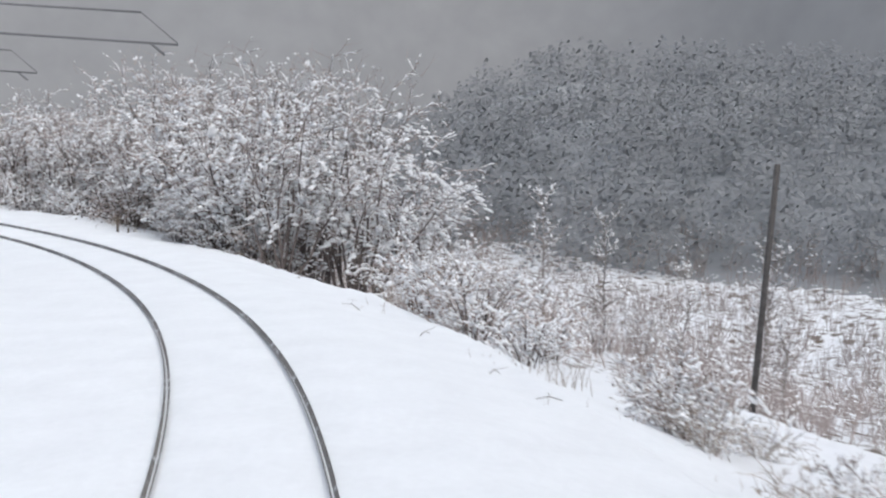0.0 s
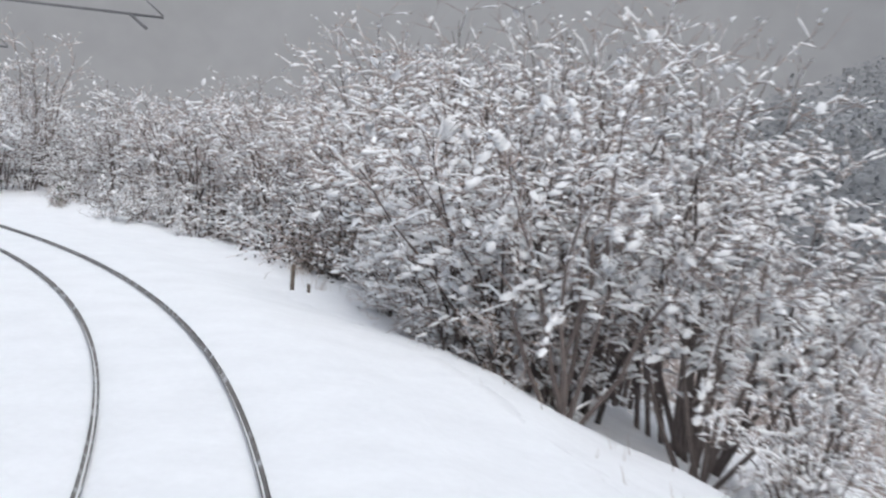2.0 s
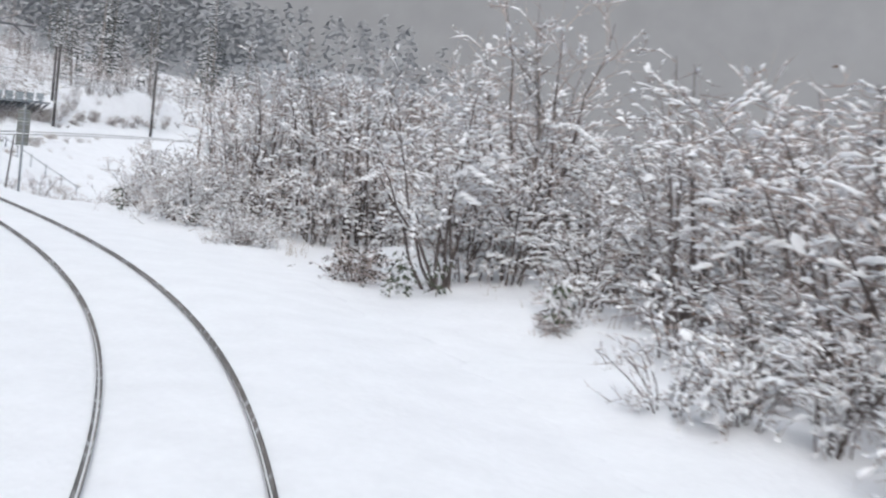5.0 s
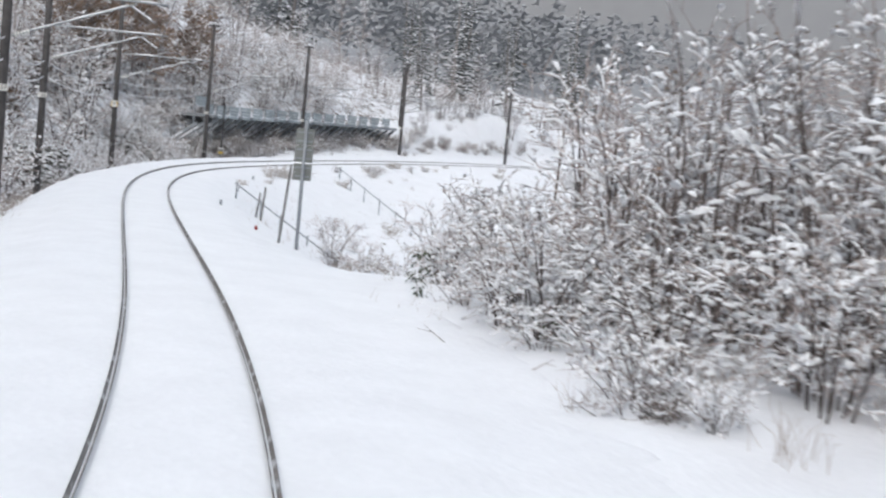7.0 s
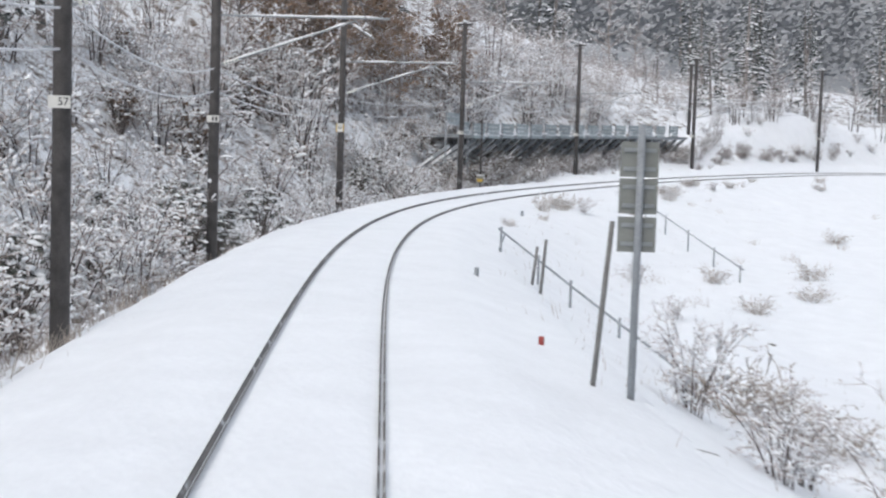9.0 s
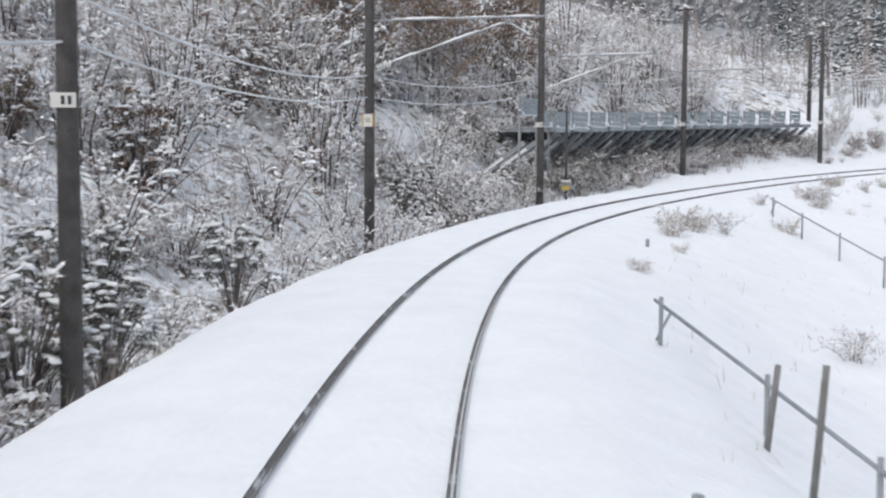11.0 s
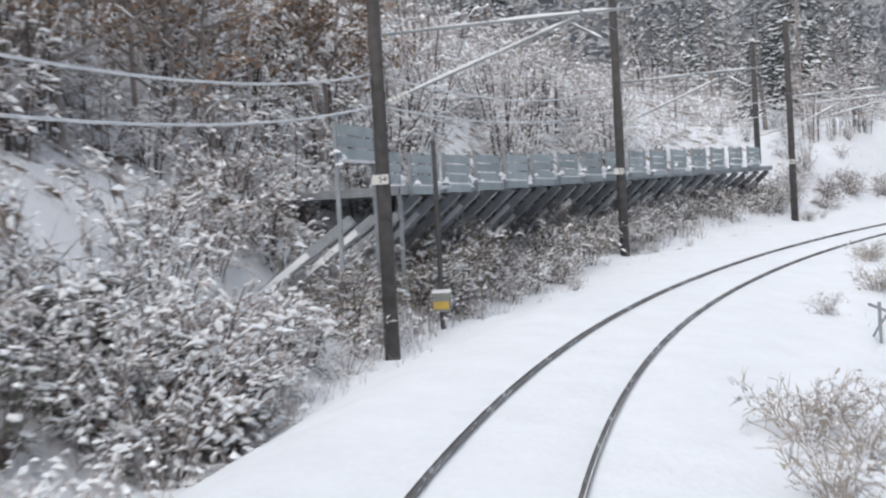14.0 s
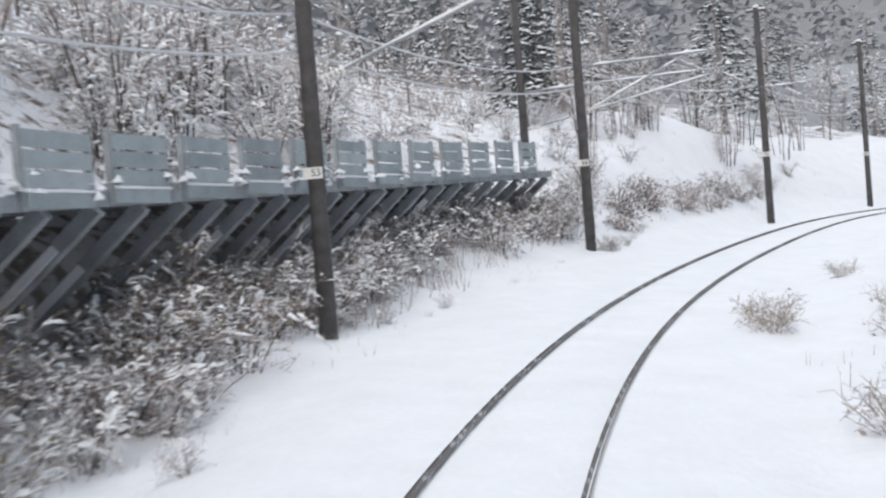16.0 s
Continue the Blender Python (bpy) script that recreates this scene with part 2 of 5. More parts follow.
BANK = material("dark_bank_earth", (.28, .255, .23), .95, vary=.4, scale=1.2, fine=14, bump=.8, second=(.7, .71, .73), mask=(.47, .56), mask_scale=1.8)
# far trees bleached to pale grey, mist painted as base colour
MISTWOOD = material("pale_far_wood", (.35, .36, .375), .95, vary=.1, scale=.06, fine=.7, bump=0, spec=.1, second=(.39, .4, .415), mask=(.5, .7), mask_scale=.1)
OLIVE = material("olive_withered_leaves", (.235, .21, .14), .85, vary=.45, scale=3, fine=20, bump=0, per_object=.3)
# greyer and lighter than needles: the valley haze is put into the colour
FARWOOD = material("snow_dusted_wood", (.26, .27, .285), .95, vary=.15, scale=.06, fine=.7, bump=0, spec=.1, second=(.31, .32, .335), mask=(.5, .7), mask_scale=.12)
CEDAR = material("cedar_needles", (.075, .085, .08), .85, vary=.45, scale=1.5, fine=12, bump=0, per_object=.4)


# ---- mesh helpers ----
class Soup:
    """Collects vertices and faces for one mesh."""

    def __init__(self):
        self.v, self.f, self.n = [], [], 0

    def add(self, verts, faces):
        self.v.extend(verts)
        self.f.extend([tuple(i + self.n for i in q) for q in faces])
        self.n += len(verts)

    def tube(self, pts, r0, r1, sides=3, cap=True):
        pts = [Vector(p) for p in pts]
        k = len(pts)
        vs, fs = [], []
        for i, p in enumerate(pts):
            d = (pts[min(i + 1, k - 1)] - pts[max(i - 1, 0)])
            d = d.normalized() if d.length > 1e-9 else Vector((0, 0, 1))
            a = d.orthogonal().normalized()
            b = d.cross(a)
            r = r0 + (r1 - r0) * i / max(1, k - 1)
            for j in range(sides):
                w = 6.2832 * j / sides
                vs.append(tuple(p + (a * math.cos(w) + b * math.sin(w)) * r))
        for i in range(k - 1):
            for j in range(sides):
                j2 = (j + 1) % sides
                fs.append((i * sides + j, i * sides + j2, (i + 1) * sides + j2, (i + 1) * sides + j))
        if cap:
            fs.append(tuple(range(sides))[::-1])
            fs.append(tuple((k - 1) * sides + j for j in range(sides)))
        self.add(vs, fs)

    def blob(self, c, rx, ry, rz, rng, d=None):
        """A small uneven lump, longer along d."""
        d = Vector(d).normalized() if d is not None else Vector((rng.uniform(-1, 1), rng.uniform(-1, 1), 0)).normalized()
        a = d.cross(Vector((0, 0, 1)))
        a = a.normalized() if a.length > .05 else Vector((1, 0, 0))
        b = a.cross(d)
        c = Vector(c)
        vs = []
        ph = rng.uniform(0, 6.28)
        for k in range(6):
            w = ph + 1.0472 * k
            q = rng.uniform(.82, 1.18)
            vs.append(c + d * (rx * math.cos(w) * q) + a * (ry * math.sin(w) * q) - b * (rz * rng.uniform(.1, .6)))
        vs.append(c + b * rz * rng.uniform(.7, 1.1) + d * rx * rng.uniform(-.25, .25))
        self.add([tuple(v) for v in vs], [(k, (k + 1) % 6, 6) for k in range(6)])

    def lump(self, c, rx, ry, rz, rng, d):
        """A rounded lump of snow, longer along d."""
        d = Vector(d).normalized()
        a = d.cross(Vector((0, 0, 1)))
        a = a.normalized() if a.length > .05 else Vector((1, 0, 0))
        b = a.cross(d)
        c, vs = Vector(c), []
        ph = rng.uniform(0, 6.28)
        for lev, wide in ((-.45, .8), (.3, .85)):
            for k in range(5):
                w = ph + 1.2566 * k + lev
                q = wide * rng.uniform(.8, 1.2)
                vs.append(c + d * (rx * math.cos(w) * q) + a * (ry * math.sin(w) * q) + b * (rz * (lev + rng.uniform(-.15, .15))))
        vs.append(c + b * rz * rng.uniform(.75, 1.0))
        self.add([tuple(v) for v in vs], [(k, (k + 1) % 5, 5 + (k + 1) % 5, 5 + k) for k in range(5)] + [(5 + k, 5 + (k + 1) % 5, 10) for k in range(5)])

    def spike(self, p, q, r):
        """A thin pointed twig."""
        p, q = Vector(p), Vector(q)
        d = (q - p).normalized()
        a = d.orthogonal().normalized() * r
        b = d.cross(a)
        self.add([tuple(p + a), tuple(p - a * .5 + b * .87), tuple(p - a * .5 - b * .87), tuple(q)], [(0, 1, 3), (1, 2, 3), (2, 0, 3)])

    def box(self, c, sx, sy, sz, m=None):
        c = Vector(c)
        vs = [Vector((x * sx / 2, y * sy / 2, z * sz / 2)) for z in (-1, 1) for y in (-1, 1) for x in (-1, 1)]
        vs = [(m @ v if m is not None else v) + c for v in vs]
        self.add([tuple(v) for v in vs], [(0, 2, 3, 1), (4, 5, 7, 6), (0, 1, 5, 4), (2, 6, 7, 3), (0, 4, 6, 2), (1, 3, 7, 5)])

    def mesh(self, name, mat, smooth_=False):
        me = bpy.data.meshes.new(name)
        me.from_pydata(self.v, [], self.f)
        me.materials.append(mat)
        if smooth_:
            me.polygons.foreach_set("use_smooth", [True] * len(me.polygons))
        me.update()
        return me


def part(name, soup, mat, parent=None, label="", smooth_=False):
    ob = new(name, soup.mesh(name, mat, smooth_))
    if parent is not None:
        ob.parent = parent
    if label:
        ob["label"] = label
    return ob


def grid_mesh(name, X, Y, Z, mat):
    ny, nx = X.shape
    me = bpy.data.meshes.new(name)
    v = np.stack([X, Y, Z], -1).reshape(-1, 3)
    i = np.arange(ny * nx).reshape(ny, nx)
    f = np.stack([i[:-1, :-1], i[:-1, 1:], i[1:, 1:], i[1:, :-1]], -1).reshape(-1, 4)
    me.vertices.add(len(v)); me.vertices.foreach_set("co", v.ravel())
    me.loops.add(f.size); me.loops.foreach_set("vertex_index", f.ravel())
    me.polygons.add(len(f)); me.polygons.foreach_set("loop_start", np.arange(0, f.size, 4))
    me.polygons.foreach_set("use_smooth", np.ones(len(f), bool))
    me.update(calc_edges=True)
    me.validate()
    me.materials.append(mat)
    return new(name, me)


# ---- the ground, the track bed, the far mountainside ----
def spread(a, b, step, far):
    core = list(np.arange(a, b, step))
    lo, hi, d = [], [], step
    x0, x1 = core[0], core[-1]
    while x0 > -far or x1 < far:
        d *= 1.22
        x0, x1 = x0 - d, x1 + d
        lo.append(x0); hi.append(x1)
    return np.array(lo[::-1] + core + hi)


gx, gy = np.meshgrid(spread(-165, 40, .95, 3000), spread(-8, 235, .95, 3000))
gz = ground_z(gx.ravel(), gy.ravel(), .3).reshape(gx.shape)
ground = tagged(grid_mesh("ground", gx, gy, gz, GROUND), "snow-covered ground falling and rising beside the railway", "ground", kind="structure")

ground.data.materials.append(FLOOR)
ground.data.materials.append(BANK)
ctr = np.stack([(a[:-1, :-1] + a[1:, 1:]).ravel() / 2 for a in (gx, gy)])
fs_, fu, _, _ = to_line(*ctr)
fu = fu + waves(ctr[0], ctr[1], 3, 21) * 1.2
fs_ = fs_ + waves(ctr[0], ctr[1], 9, 22) * 9 * smooth(9, 16, np.abs(fu))
edge = np.interp(fs_, [-40, 34, 40, 46, 62, 79, 83, 90, 98], [24, 24, 22, 12, 11, 12, 9.5, 8, 9])
wood = ((fu > edge) & (fs_ < 96)) | ((fu < -4.9) & (fs_ > 92) & (fs_ < 152)) | ((fu < -9.3) & (fs_ >= 152) & (fs_ < 200)) | ((fu < -14) & (fs_ >= 200))
wood &= np.abs(fu) < 230
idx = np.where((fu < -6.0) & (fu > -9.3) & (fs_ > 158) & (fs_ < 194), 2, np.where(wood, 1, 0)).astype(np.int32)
# distant ground takes the same greys, with haze and mist in the colour
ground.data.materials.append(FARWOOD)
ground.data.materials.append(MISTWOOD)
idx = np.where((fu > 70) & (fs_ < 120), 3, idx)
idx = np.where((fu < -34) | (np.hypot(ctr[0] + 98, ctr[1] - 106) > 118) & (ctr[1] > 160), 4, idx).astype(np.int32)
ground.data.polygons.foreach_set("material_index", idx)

bs = np.arange(S0 + 2, 240, .5)
bu = np.array([-4.7, -4.45, -4.1, -3.75, -3.4, -3.1, -2.8, -2.4, -2.0, -1.5, -1.1, -.82, -.76, -.66, -.6, -.3, 0, .3, .6, .66, .76, .82, 1.1, 1.5, 2.0, 2.4, 2.8, 3.1, 3.4, 3.75, 4.1, 4.45, 4.7])
bh = np.interp(np.abs(bu), [0, .3, .58, .65, .78, .84, 1.1, 1.5, 2.0, 4], [.02, .015, .005, -.02, -.015, 0, .01, .01, 0, 0]) - .035
BS, BU = np.meshgrid(bs, bu, indexing="ij")
bx, by, bz, bt, bc = (np.interp(BS, SS, a) for a in (TX, TY, TZ, TH, TC))
px_, py_ = bx + BU * np.cos(bt), by + BU * np.sin(bt)
pz_ = bz + bc * BU + bh[None, :] + (waves(BS, BU, 3, 2) * .03 + waves(BS, BU, 1.1, 31) * .02) * (np.abs(BU) > .85)
gz_ = ground_z(px_.ravel(), py_.ravel()).reshape(px_.shape)
wb = smooth(1.9, 2.9, np.abs(BU))
pz_ = pz_ * (1 - wb) + gz_ * wb - .35 * (np.abs(BU) > 4.6) - .05 * (np.abs(BU) > 4.3)
bed = grid_mesh("track_bed", px_, py_, pz_, GROUND)
tagged(bed, "smooth fresh snow lying over the track bed and sleepers", "track bed", kind="structure")

# backdrop shell round the site; its mist is only the grey of its material
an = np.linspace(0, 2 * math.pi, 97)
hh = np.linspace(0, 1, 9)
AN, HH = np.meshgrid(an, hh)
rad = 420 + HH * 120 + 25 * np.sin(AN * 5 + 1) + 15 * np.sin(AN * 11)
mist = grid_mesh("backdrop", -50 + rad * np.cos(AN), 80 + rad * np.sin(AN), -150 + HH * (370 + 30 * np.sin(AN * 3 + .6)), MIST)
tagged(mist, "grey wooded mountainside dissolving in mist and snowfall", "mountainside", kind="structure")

# ---- rails ----
for side, nm in ((-1, "rail"), (1, "rail")):
    root = Soup()
    sec = [(-.032, 0.0), (-.034, -.012), (-.03, -.03), (-.012, -.045), (-.012, -.12), (.012, -.12), (.012, -.045), (.03, -.03), (.034, -.012), (.032, 0.0)]
    s_ = np.arange(S0 + 2, 239, .75)
    vs, fs = [], []
    for s in s_:
        for a, h in sec:
            vs.append(tuple(on_line(s, side * (GAUGE / 2 + .003) + a, h + .015, True)))
    k = len(sec)
    for i in range(len(s_) - 1):
        for j in range(k - 1):
            fs.append((i * k + j, (i + 1) * k + j, (i + 1) * k + j + 1, i * k + j + 1))
    root.add(vs, fs)
    rail = part(nm, root, RAIL)
    tagged(rail, "dark steel rail showing through the fresh snow", "rail", group="rails of the track", kind="structure")


# ---- shrubs and trees ----
def ridge(soup, pts, w, h, rng):
    """A strip of snow lying along the upper side of a twig, pointed at both ends, uneven in width and height."""
    k = len(pts)
    vs, fs = [tuple(pts[0])], []
    for i in range(1, k - 1):
        p, d = pts[i], pts[i + 1] - pts[i - 1]
        a = Vector((-d.y, d.x, 0))
        a = a.normalized() if a.length > 1e-6 else Vector((1, 0, 0))
        q = rng.uniform(.45, 1.5)
        p = p + a * w * rng.uniform(-.5, .5)
        vs += [tuple(p - a * w * q), tuple(p + a * w * q), tuple(p + Vector((0, 0, h * q)))]
    vs.append(tuple(pts[-1]))
    for j in range(3):
        j2 = (j + 1) % 3
        fs += [(0, 1 + j2, 1 + j), (len(vs) - 1, len(vs) - 4 + j, len(vs) - 4 + j2)]
        for i in range(k - 3):
            fs.append((1 + i * 3 + j, 1 + i * 3 + j2, 4 + i * 3 + j2, 4 + i * 3 + j))
    soup.add(vs, fs)


def snow_shrub(seed, height, width, stems=12, branches=8, twigs=5, leafy=.1, snow=1.0, leafmat=None, twigmat=None, bare=.2, thick=1.0, coarse=1.0,
               upright=False, boughs=.1, fine=2, tuft=.75, fan=1.5, crook=.018, load=1.0):
    """A bare many-stemmed shrub under fresh snow, built round the origin: stems that fork and arch outward, branches, twigs,
    strips of snow along their upper sides, lumps at the forks and a few heavily loaded boughs."""
    rng = random.Random(seed)
    root = new("bush" if height < 1.9 else "shrub")
    st, tw, sn, lf = Soup(), Soup(), Soup(), Soup()
    side = rng.uniform(0, 6.28)
    for i in range(stems):
        a = 6.2832 * (i + rng.random()) / stems
        lean = rng.uniform(.2, 1.0) * width * (.3 if upright else .44)
        lean *= 1 + .25 * math.cos(a - side)
        hgt = height * rng.uniform(.8, 1.08) * (1.1 - .28 * lean / (width / 2))
        base = Vector((math.cos(a), math.sin(a), 0)) * rng.uniform(.03, .16) * width * (1.9 if upright else tuft)
        base.z = -.3
        pts, wob = [], Vector((0, 0, 0))
        for k in range(7):
            t = k / 6
            wob += Vector((rng.uniform(-1, 1), rng.uniform(-1, 1), 0)) * height * crook
            out = lean * (t ** fan)
            pts.append(base + wob + Vector((math.cos(a) * out, math.sin(a) * out, hgt * (t ** .88) * (1 - .08 * t * t) + .05)))
        st.tube(pts, (.0055 * height + .009) * thick, .006, 5 if height > 3 else 4)
        for b in range(branches):
            t = (bare + (1 - bare) * (b + rng.random()) / branches) * 6
            k = min(5, int(t))
            o = pts[k].lerp(pts[k + 1], t - k)
            low = 1 - t / 6
            d = Vector((rng.uniform(-1, 1), rng.uniform(-1, 1), rng.uniform(-.1, .9) + (.5 if upright else 0)))
            d += Vector((math.cos(a), math.sin(a), 0)) * .7
            d.normalize()
            ln = (.3 + .115 * height) * rng.uniform(.55, 1.3) * (1 + .3 * low)
            heavy = rng.random() < boughs * (1 + 2 * low)
            drop = ln * (rng.uniform(.35, .7) if heavy else rng.uniform(0, .3))
            q1, q2 = o + d * ln * .5 + Vector((0, 0, ln * .08)), o + d * ln + Vector((0, 0, -drop))
            tw.tube([o, q1, q2], (.007 + .0012 * height) * coarse, .004, 3, False)
            along = lambda w: o.lerp(q1, w * 2) if w < .5 else q1.lerp(q2, w * 2 - 1)
            if heavy:
                r = rng.uniform(.04, .068) * min(1.2, .6 + .13 * height) * load
                n = max(4, int(ln / .14))
                for z in range(n):
                    c = along(.12 + .88 * z / (n - 1))
                    q = r * rng.uniform(.7, 1.25)
                    sn.lump(c + Vector((rng.uniform(-.02, .02), rng.uniform(-.02, .02), q * .35)), q * 2.1, q * rng.uniform(.8, 1.2), q * .7, rng, q2 - o)
            elif rng.random() < .68 * snow:
                w0, w1 = rng.uniform(0, .3), rng.uniform(.6, 1.0)
                ridge(sn, [along(w0 + (w1 - w0) * z / 4) for z in range(5)], rng.uniform(.01, .023) * coarse, rng.uniform(.025, .05) * coarse, rng)
            for _ in range(twigs):
                o2 = along(rng.uniform(.1, 1.0))
                e = (d * .7 + Vector((rng.uniform(-1, 1), rng.uniform(-1, 1), rng.uniform(-.45, .8)))).normalized()
                l2 = ln * rng.uniform(.3, .75)
                q3 = o2 + e * l2 + Vector((0, 0, -l2 * .12))
                tw.spike(o2, q3, .009 * coarse)
                if rng.random() < .42 * snow:
                    w0, w1 = rng.uniform(0, .4), rng.uniform(.55, .95)
                    ridge(sn, [o2.lerp(q3, w0 + (w1 - w0) * z) for z in (0, rng.uniform(.2, .4), rng.uniform(.6, .85), 1)], rng.uniform(.009, .021) * coarse, rng.uniform(.02, .045) * coarse, rng)
                for _k in range(fine):
                    o3 = o2.lerp(q3, rng.uniform(.2, .9))
                    f = (e + Vector((rng.uniform(-1, 1), rng.uniform(-1, 1), rng.uniform(-.5, .7)))).normalized()
                    q4 = o3 + f * l2 * rng.uniform(.3, .6)
                    tw.spike(o3, q4, .007 * coarse)
                    if rng.random() < .42 * snow:
                        r = rng.uniform(.018, .045) * coarse * (1.7 if rng.random() < .15 else 1)
                        sn.blob(o3.lerp(q4, rng.uniform(.2, .9)) + Vector((0, 0, r * .3)), r * rng.uniform(1.0, 1.8), r, r * .8, rng, f)
                    if rng.random() < leafy:
                        c = o3.lerp(q4, rng.uniform(.3, 1.0))
                        z = rng.uniform(.025, .045) * (1.5 if leafmat else 1)
                        u = Vector((rng.uniform(-1, 1), rng.uniform(-1, 1), rng.uniform(-1, .3))).normalized()
                        v = u.orthogonal().normalized()
                        lf.add([tuple(c), tuple(c + u * z + v * z * .5), tuple(c + u * z * 2), tuple(c + u * z - v * z * .5)], [(0, 1, 2, 3)])
            if rng.random() < .35 * snow:
                r = rng.uniform(.035, .065) * min(1.1, .55 + .14 * height)
                sn.lump(o + Vector((0, 0, r * .3)), r * rng.uniform(1.2, 2.2), r, r * .65, rng, d)
    part("branchwork", st, twigmat or STEM, root)
    part("brushwood", tw, twigmat or SPRAY, root)["kind"] = "stuff"
    part("snow_load", sn, SNOW_LOAD, root, "strips and lumps of fresh snow", True)["kind"] = "stuff"
    if lf.v:
        part("foliage", lf, leafmat or LEAF, root, "withered brown leaves")["kind"] = "stuff"
    return root


def laurel(seed, height, width, snow=.8):
    """A broad-leaved evergreen shrub: short limbs ending in tufts of drooping leaves, many of them capped with snow."""
    rng = random.Random(seed)
    root = new("shrub")
    st, lf, sn = Soup(), Soup(), Soup()
    for i in range(int(26 * width)):
        a, t = rng.uniform(0, 6.2832), rng.random() ** .7
        tip = Vector((math.cos(a) * width / 2 * (1 - .45 * t) * rng.uniform(.4, 1), math.sin(a) * width / 2 * (1 - .45 * t) * rng.uniform(.4, 1), height * (.12 + .88 * t)))
        mid_ = tip * .5 + Vector((0, 0, height * .06))
        st.tube([Vector((0, 0, -.2)) + tip * .06, mid_, tip], .014, .006, 4, False)
        for _ in range(11):
            b = rng.uniform(0, 6.2832)
            u = Vector((math.cos(b), math.sin(b), rng.uniform(-.9, .15))).normalized() * rng.uniform(.07, .12)
            v = Vector((-math.sin(b), math.cos(b), rng.uniform(-.3, .3))) * rng.uniform(.02, .035)
            c = tip + Vector((rng.uniform(-.06, .06), rng.uniform(-.06, .06), rng.uniform(-.1, .05)))
            lf.add([tuple(c), tuple(c + u + v), tuple(c + u * 2), tuple(c + u - v)], [(0, 1, 2, 3)])
        if rng.random() < snow:
            r = rng.uniform(.07, .13)
            sn.lump(tip + Vector((0, 0, .04)), r * rng.uniform(1.1, 1.9), r, r * .4, rng, Vector((math.cos(a), math.sin(a), -.15)))
    part("branchwork", st, STEM, root)
    part("foliage", lf, LAUREL, root, "dull dark evergreen leaves")["kind"] = "stuff"
    part("snow_load", sn, SNOW_LOAD, root, "pads of fresh snow", True)["kind"] = "stuff"
    return root


def bare_tree(seed, height, spread_, snow=.7, leafy=0.0):
    rng = random.Random(seed)
    root = new("bare_tree")
    st, tw, sn, lf = Soup(), Soup(), Soup(), Soup()
    trunk = [Vector((math.sin(k * 1.3 + seed) * .03 * height * k / 7, math.cos(k * 1.7 + seed) * .03 * height * k / 7, -.4 + (height + .4) * k / 7)) for k in range(8)]
    st.tube(trunk, .009 * height + .012, .01, 6)
    for i in range(int(16 + height * 1.5)):
        t = rng.uniform(.22, .98) * 7
        k = min(6, int(t))
        o = trunk[k].lerp(trunk[k + 1], t - k)
        a = rng.uniform(0, 6.2832)
        ln = spread_ * rng.uniform(.45, 1.0) * (1.15 - t / 8.5)
        d = Vector((math.cos(a), math.sin(a), rng.uniform(.15, .9))).normalized()
        q1, q2 = o + d * ln * .55, o + d * ln + Vector((0, 0, ln * .1))
        st.tube([o, q1, q2], .007 * height * (1 - t / 10) + .012, .008, 4, False)
        for _ in range(5):
            w = rng.uniform(.2, 1.0)
            o2 = o.lerp(q2, w)
            e = (d * .7 + Vector((rng.uniform(-1, 1), rng.uniform(-1, 1), rng.uniform(-.3, .8)))).normalized()
            l2 = ln * rng.uniform(.2, .45)
            q3 = o2 + e * l2
            tw.tube([o2, q3], .012, .005, 3, False)
            for _ in range(2):
                g = (e + Vector((rng.uniform(-1, 1), rng.uniform(-1, 1), rng.uniform(-.5, .7)))).normalized()
                o3 = o2.lerp(q3, rng.uniform(.2, 1))
                q4 = o3 + g * l2 * rng.uniform(.3, .7)
                tw.spike(o3, q4, .011)
                for _k in range(4):
                    if rng.random() < leafy:
                        c = o3.lerp(q4, rng.random()) + Vector((rng.uniform(-.15, .15), rng.uniform(-.15, .15), rng.uniform(-.15, .1)))
                        u_ = Vector((rng.uniform(-1, 1), rng.uniform(-1, 1), rng.uniform(-1, .2))).normalized() * .09
                        v_ = u_.orthogonal() * .6
                        lf.add([tuple(c), tuple(c + u_ + v_), tuple(c + u_ * 2), tuple(c + u_ - v_)], [(0, 1, 2, 3)])
                if rng.random() < snow:
                    r = rng.uniform(.03, .08)
                    sn.blob(o3.lerp(q4, .6) + Vector((0, 0, r * .4)), r * rng.uniform(1.3, 3.2), r, r * .7, rng, g)
        if rng.random() < snow:
            sn.blob(q1 + Vector((0, 0, .05)), ln * .16, .06, .05, rng, d)
    part("trunk", st, BARK, root)
    if lf.v:
        part("foliage", lf, LEAF, root, "withered brown leaves")["kind"] = "stuff"
    part("crown", tw, TWIG, root)["kind"] = "stuff"
    part("snow_load", sn, SNOW_LOAD, root, "small lumps of fresh snow", True)["kind"] = "stuff"
    return root


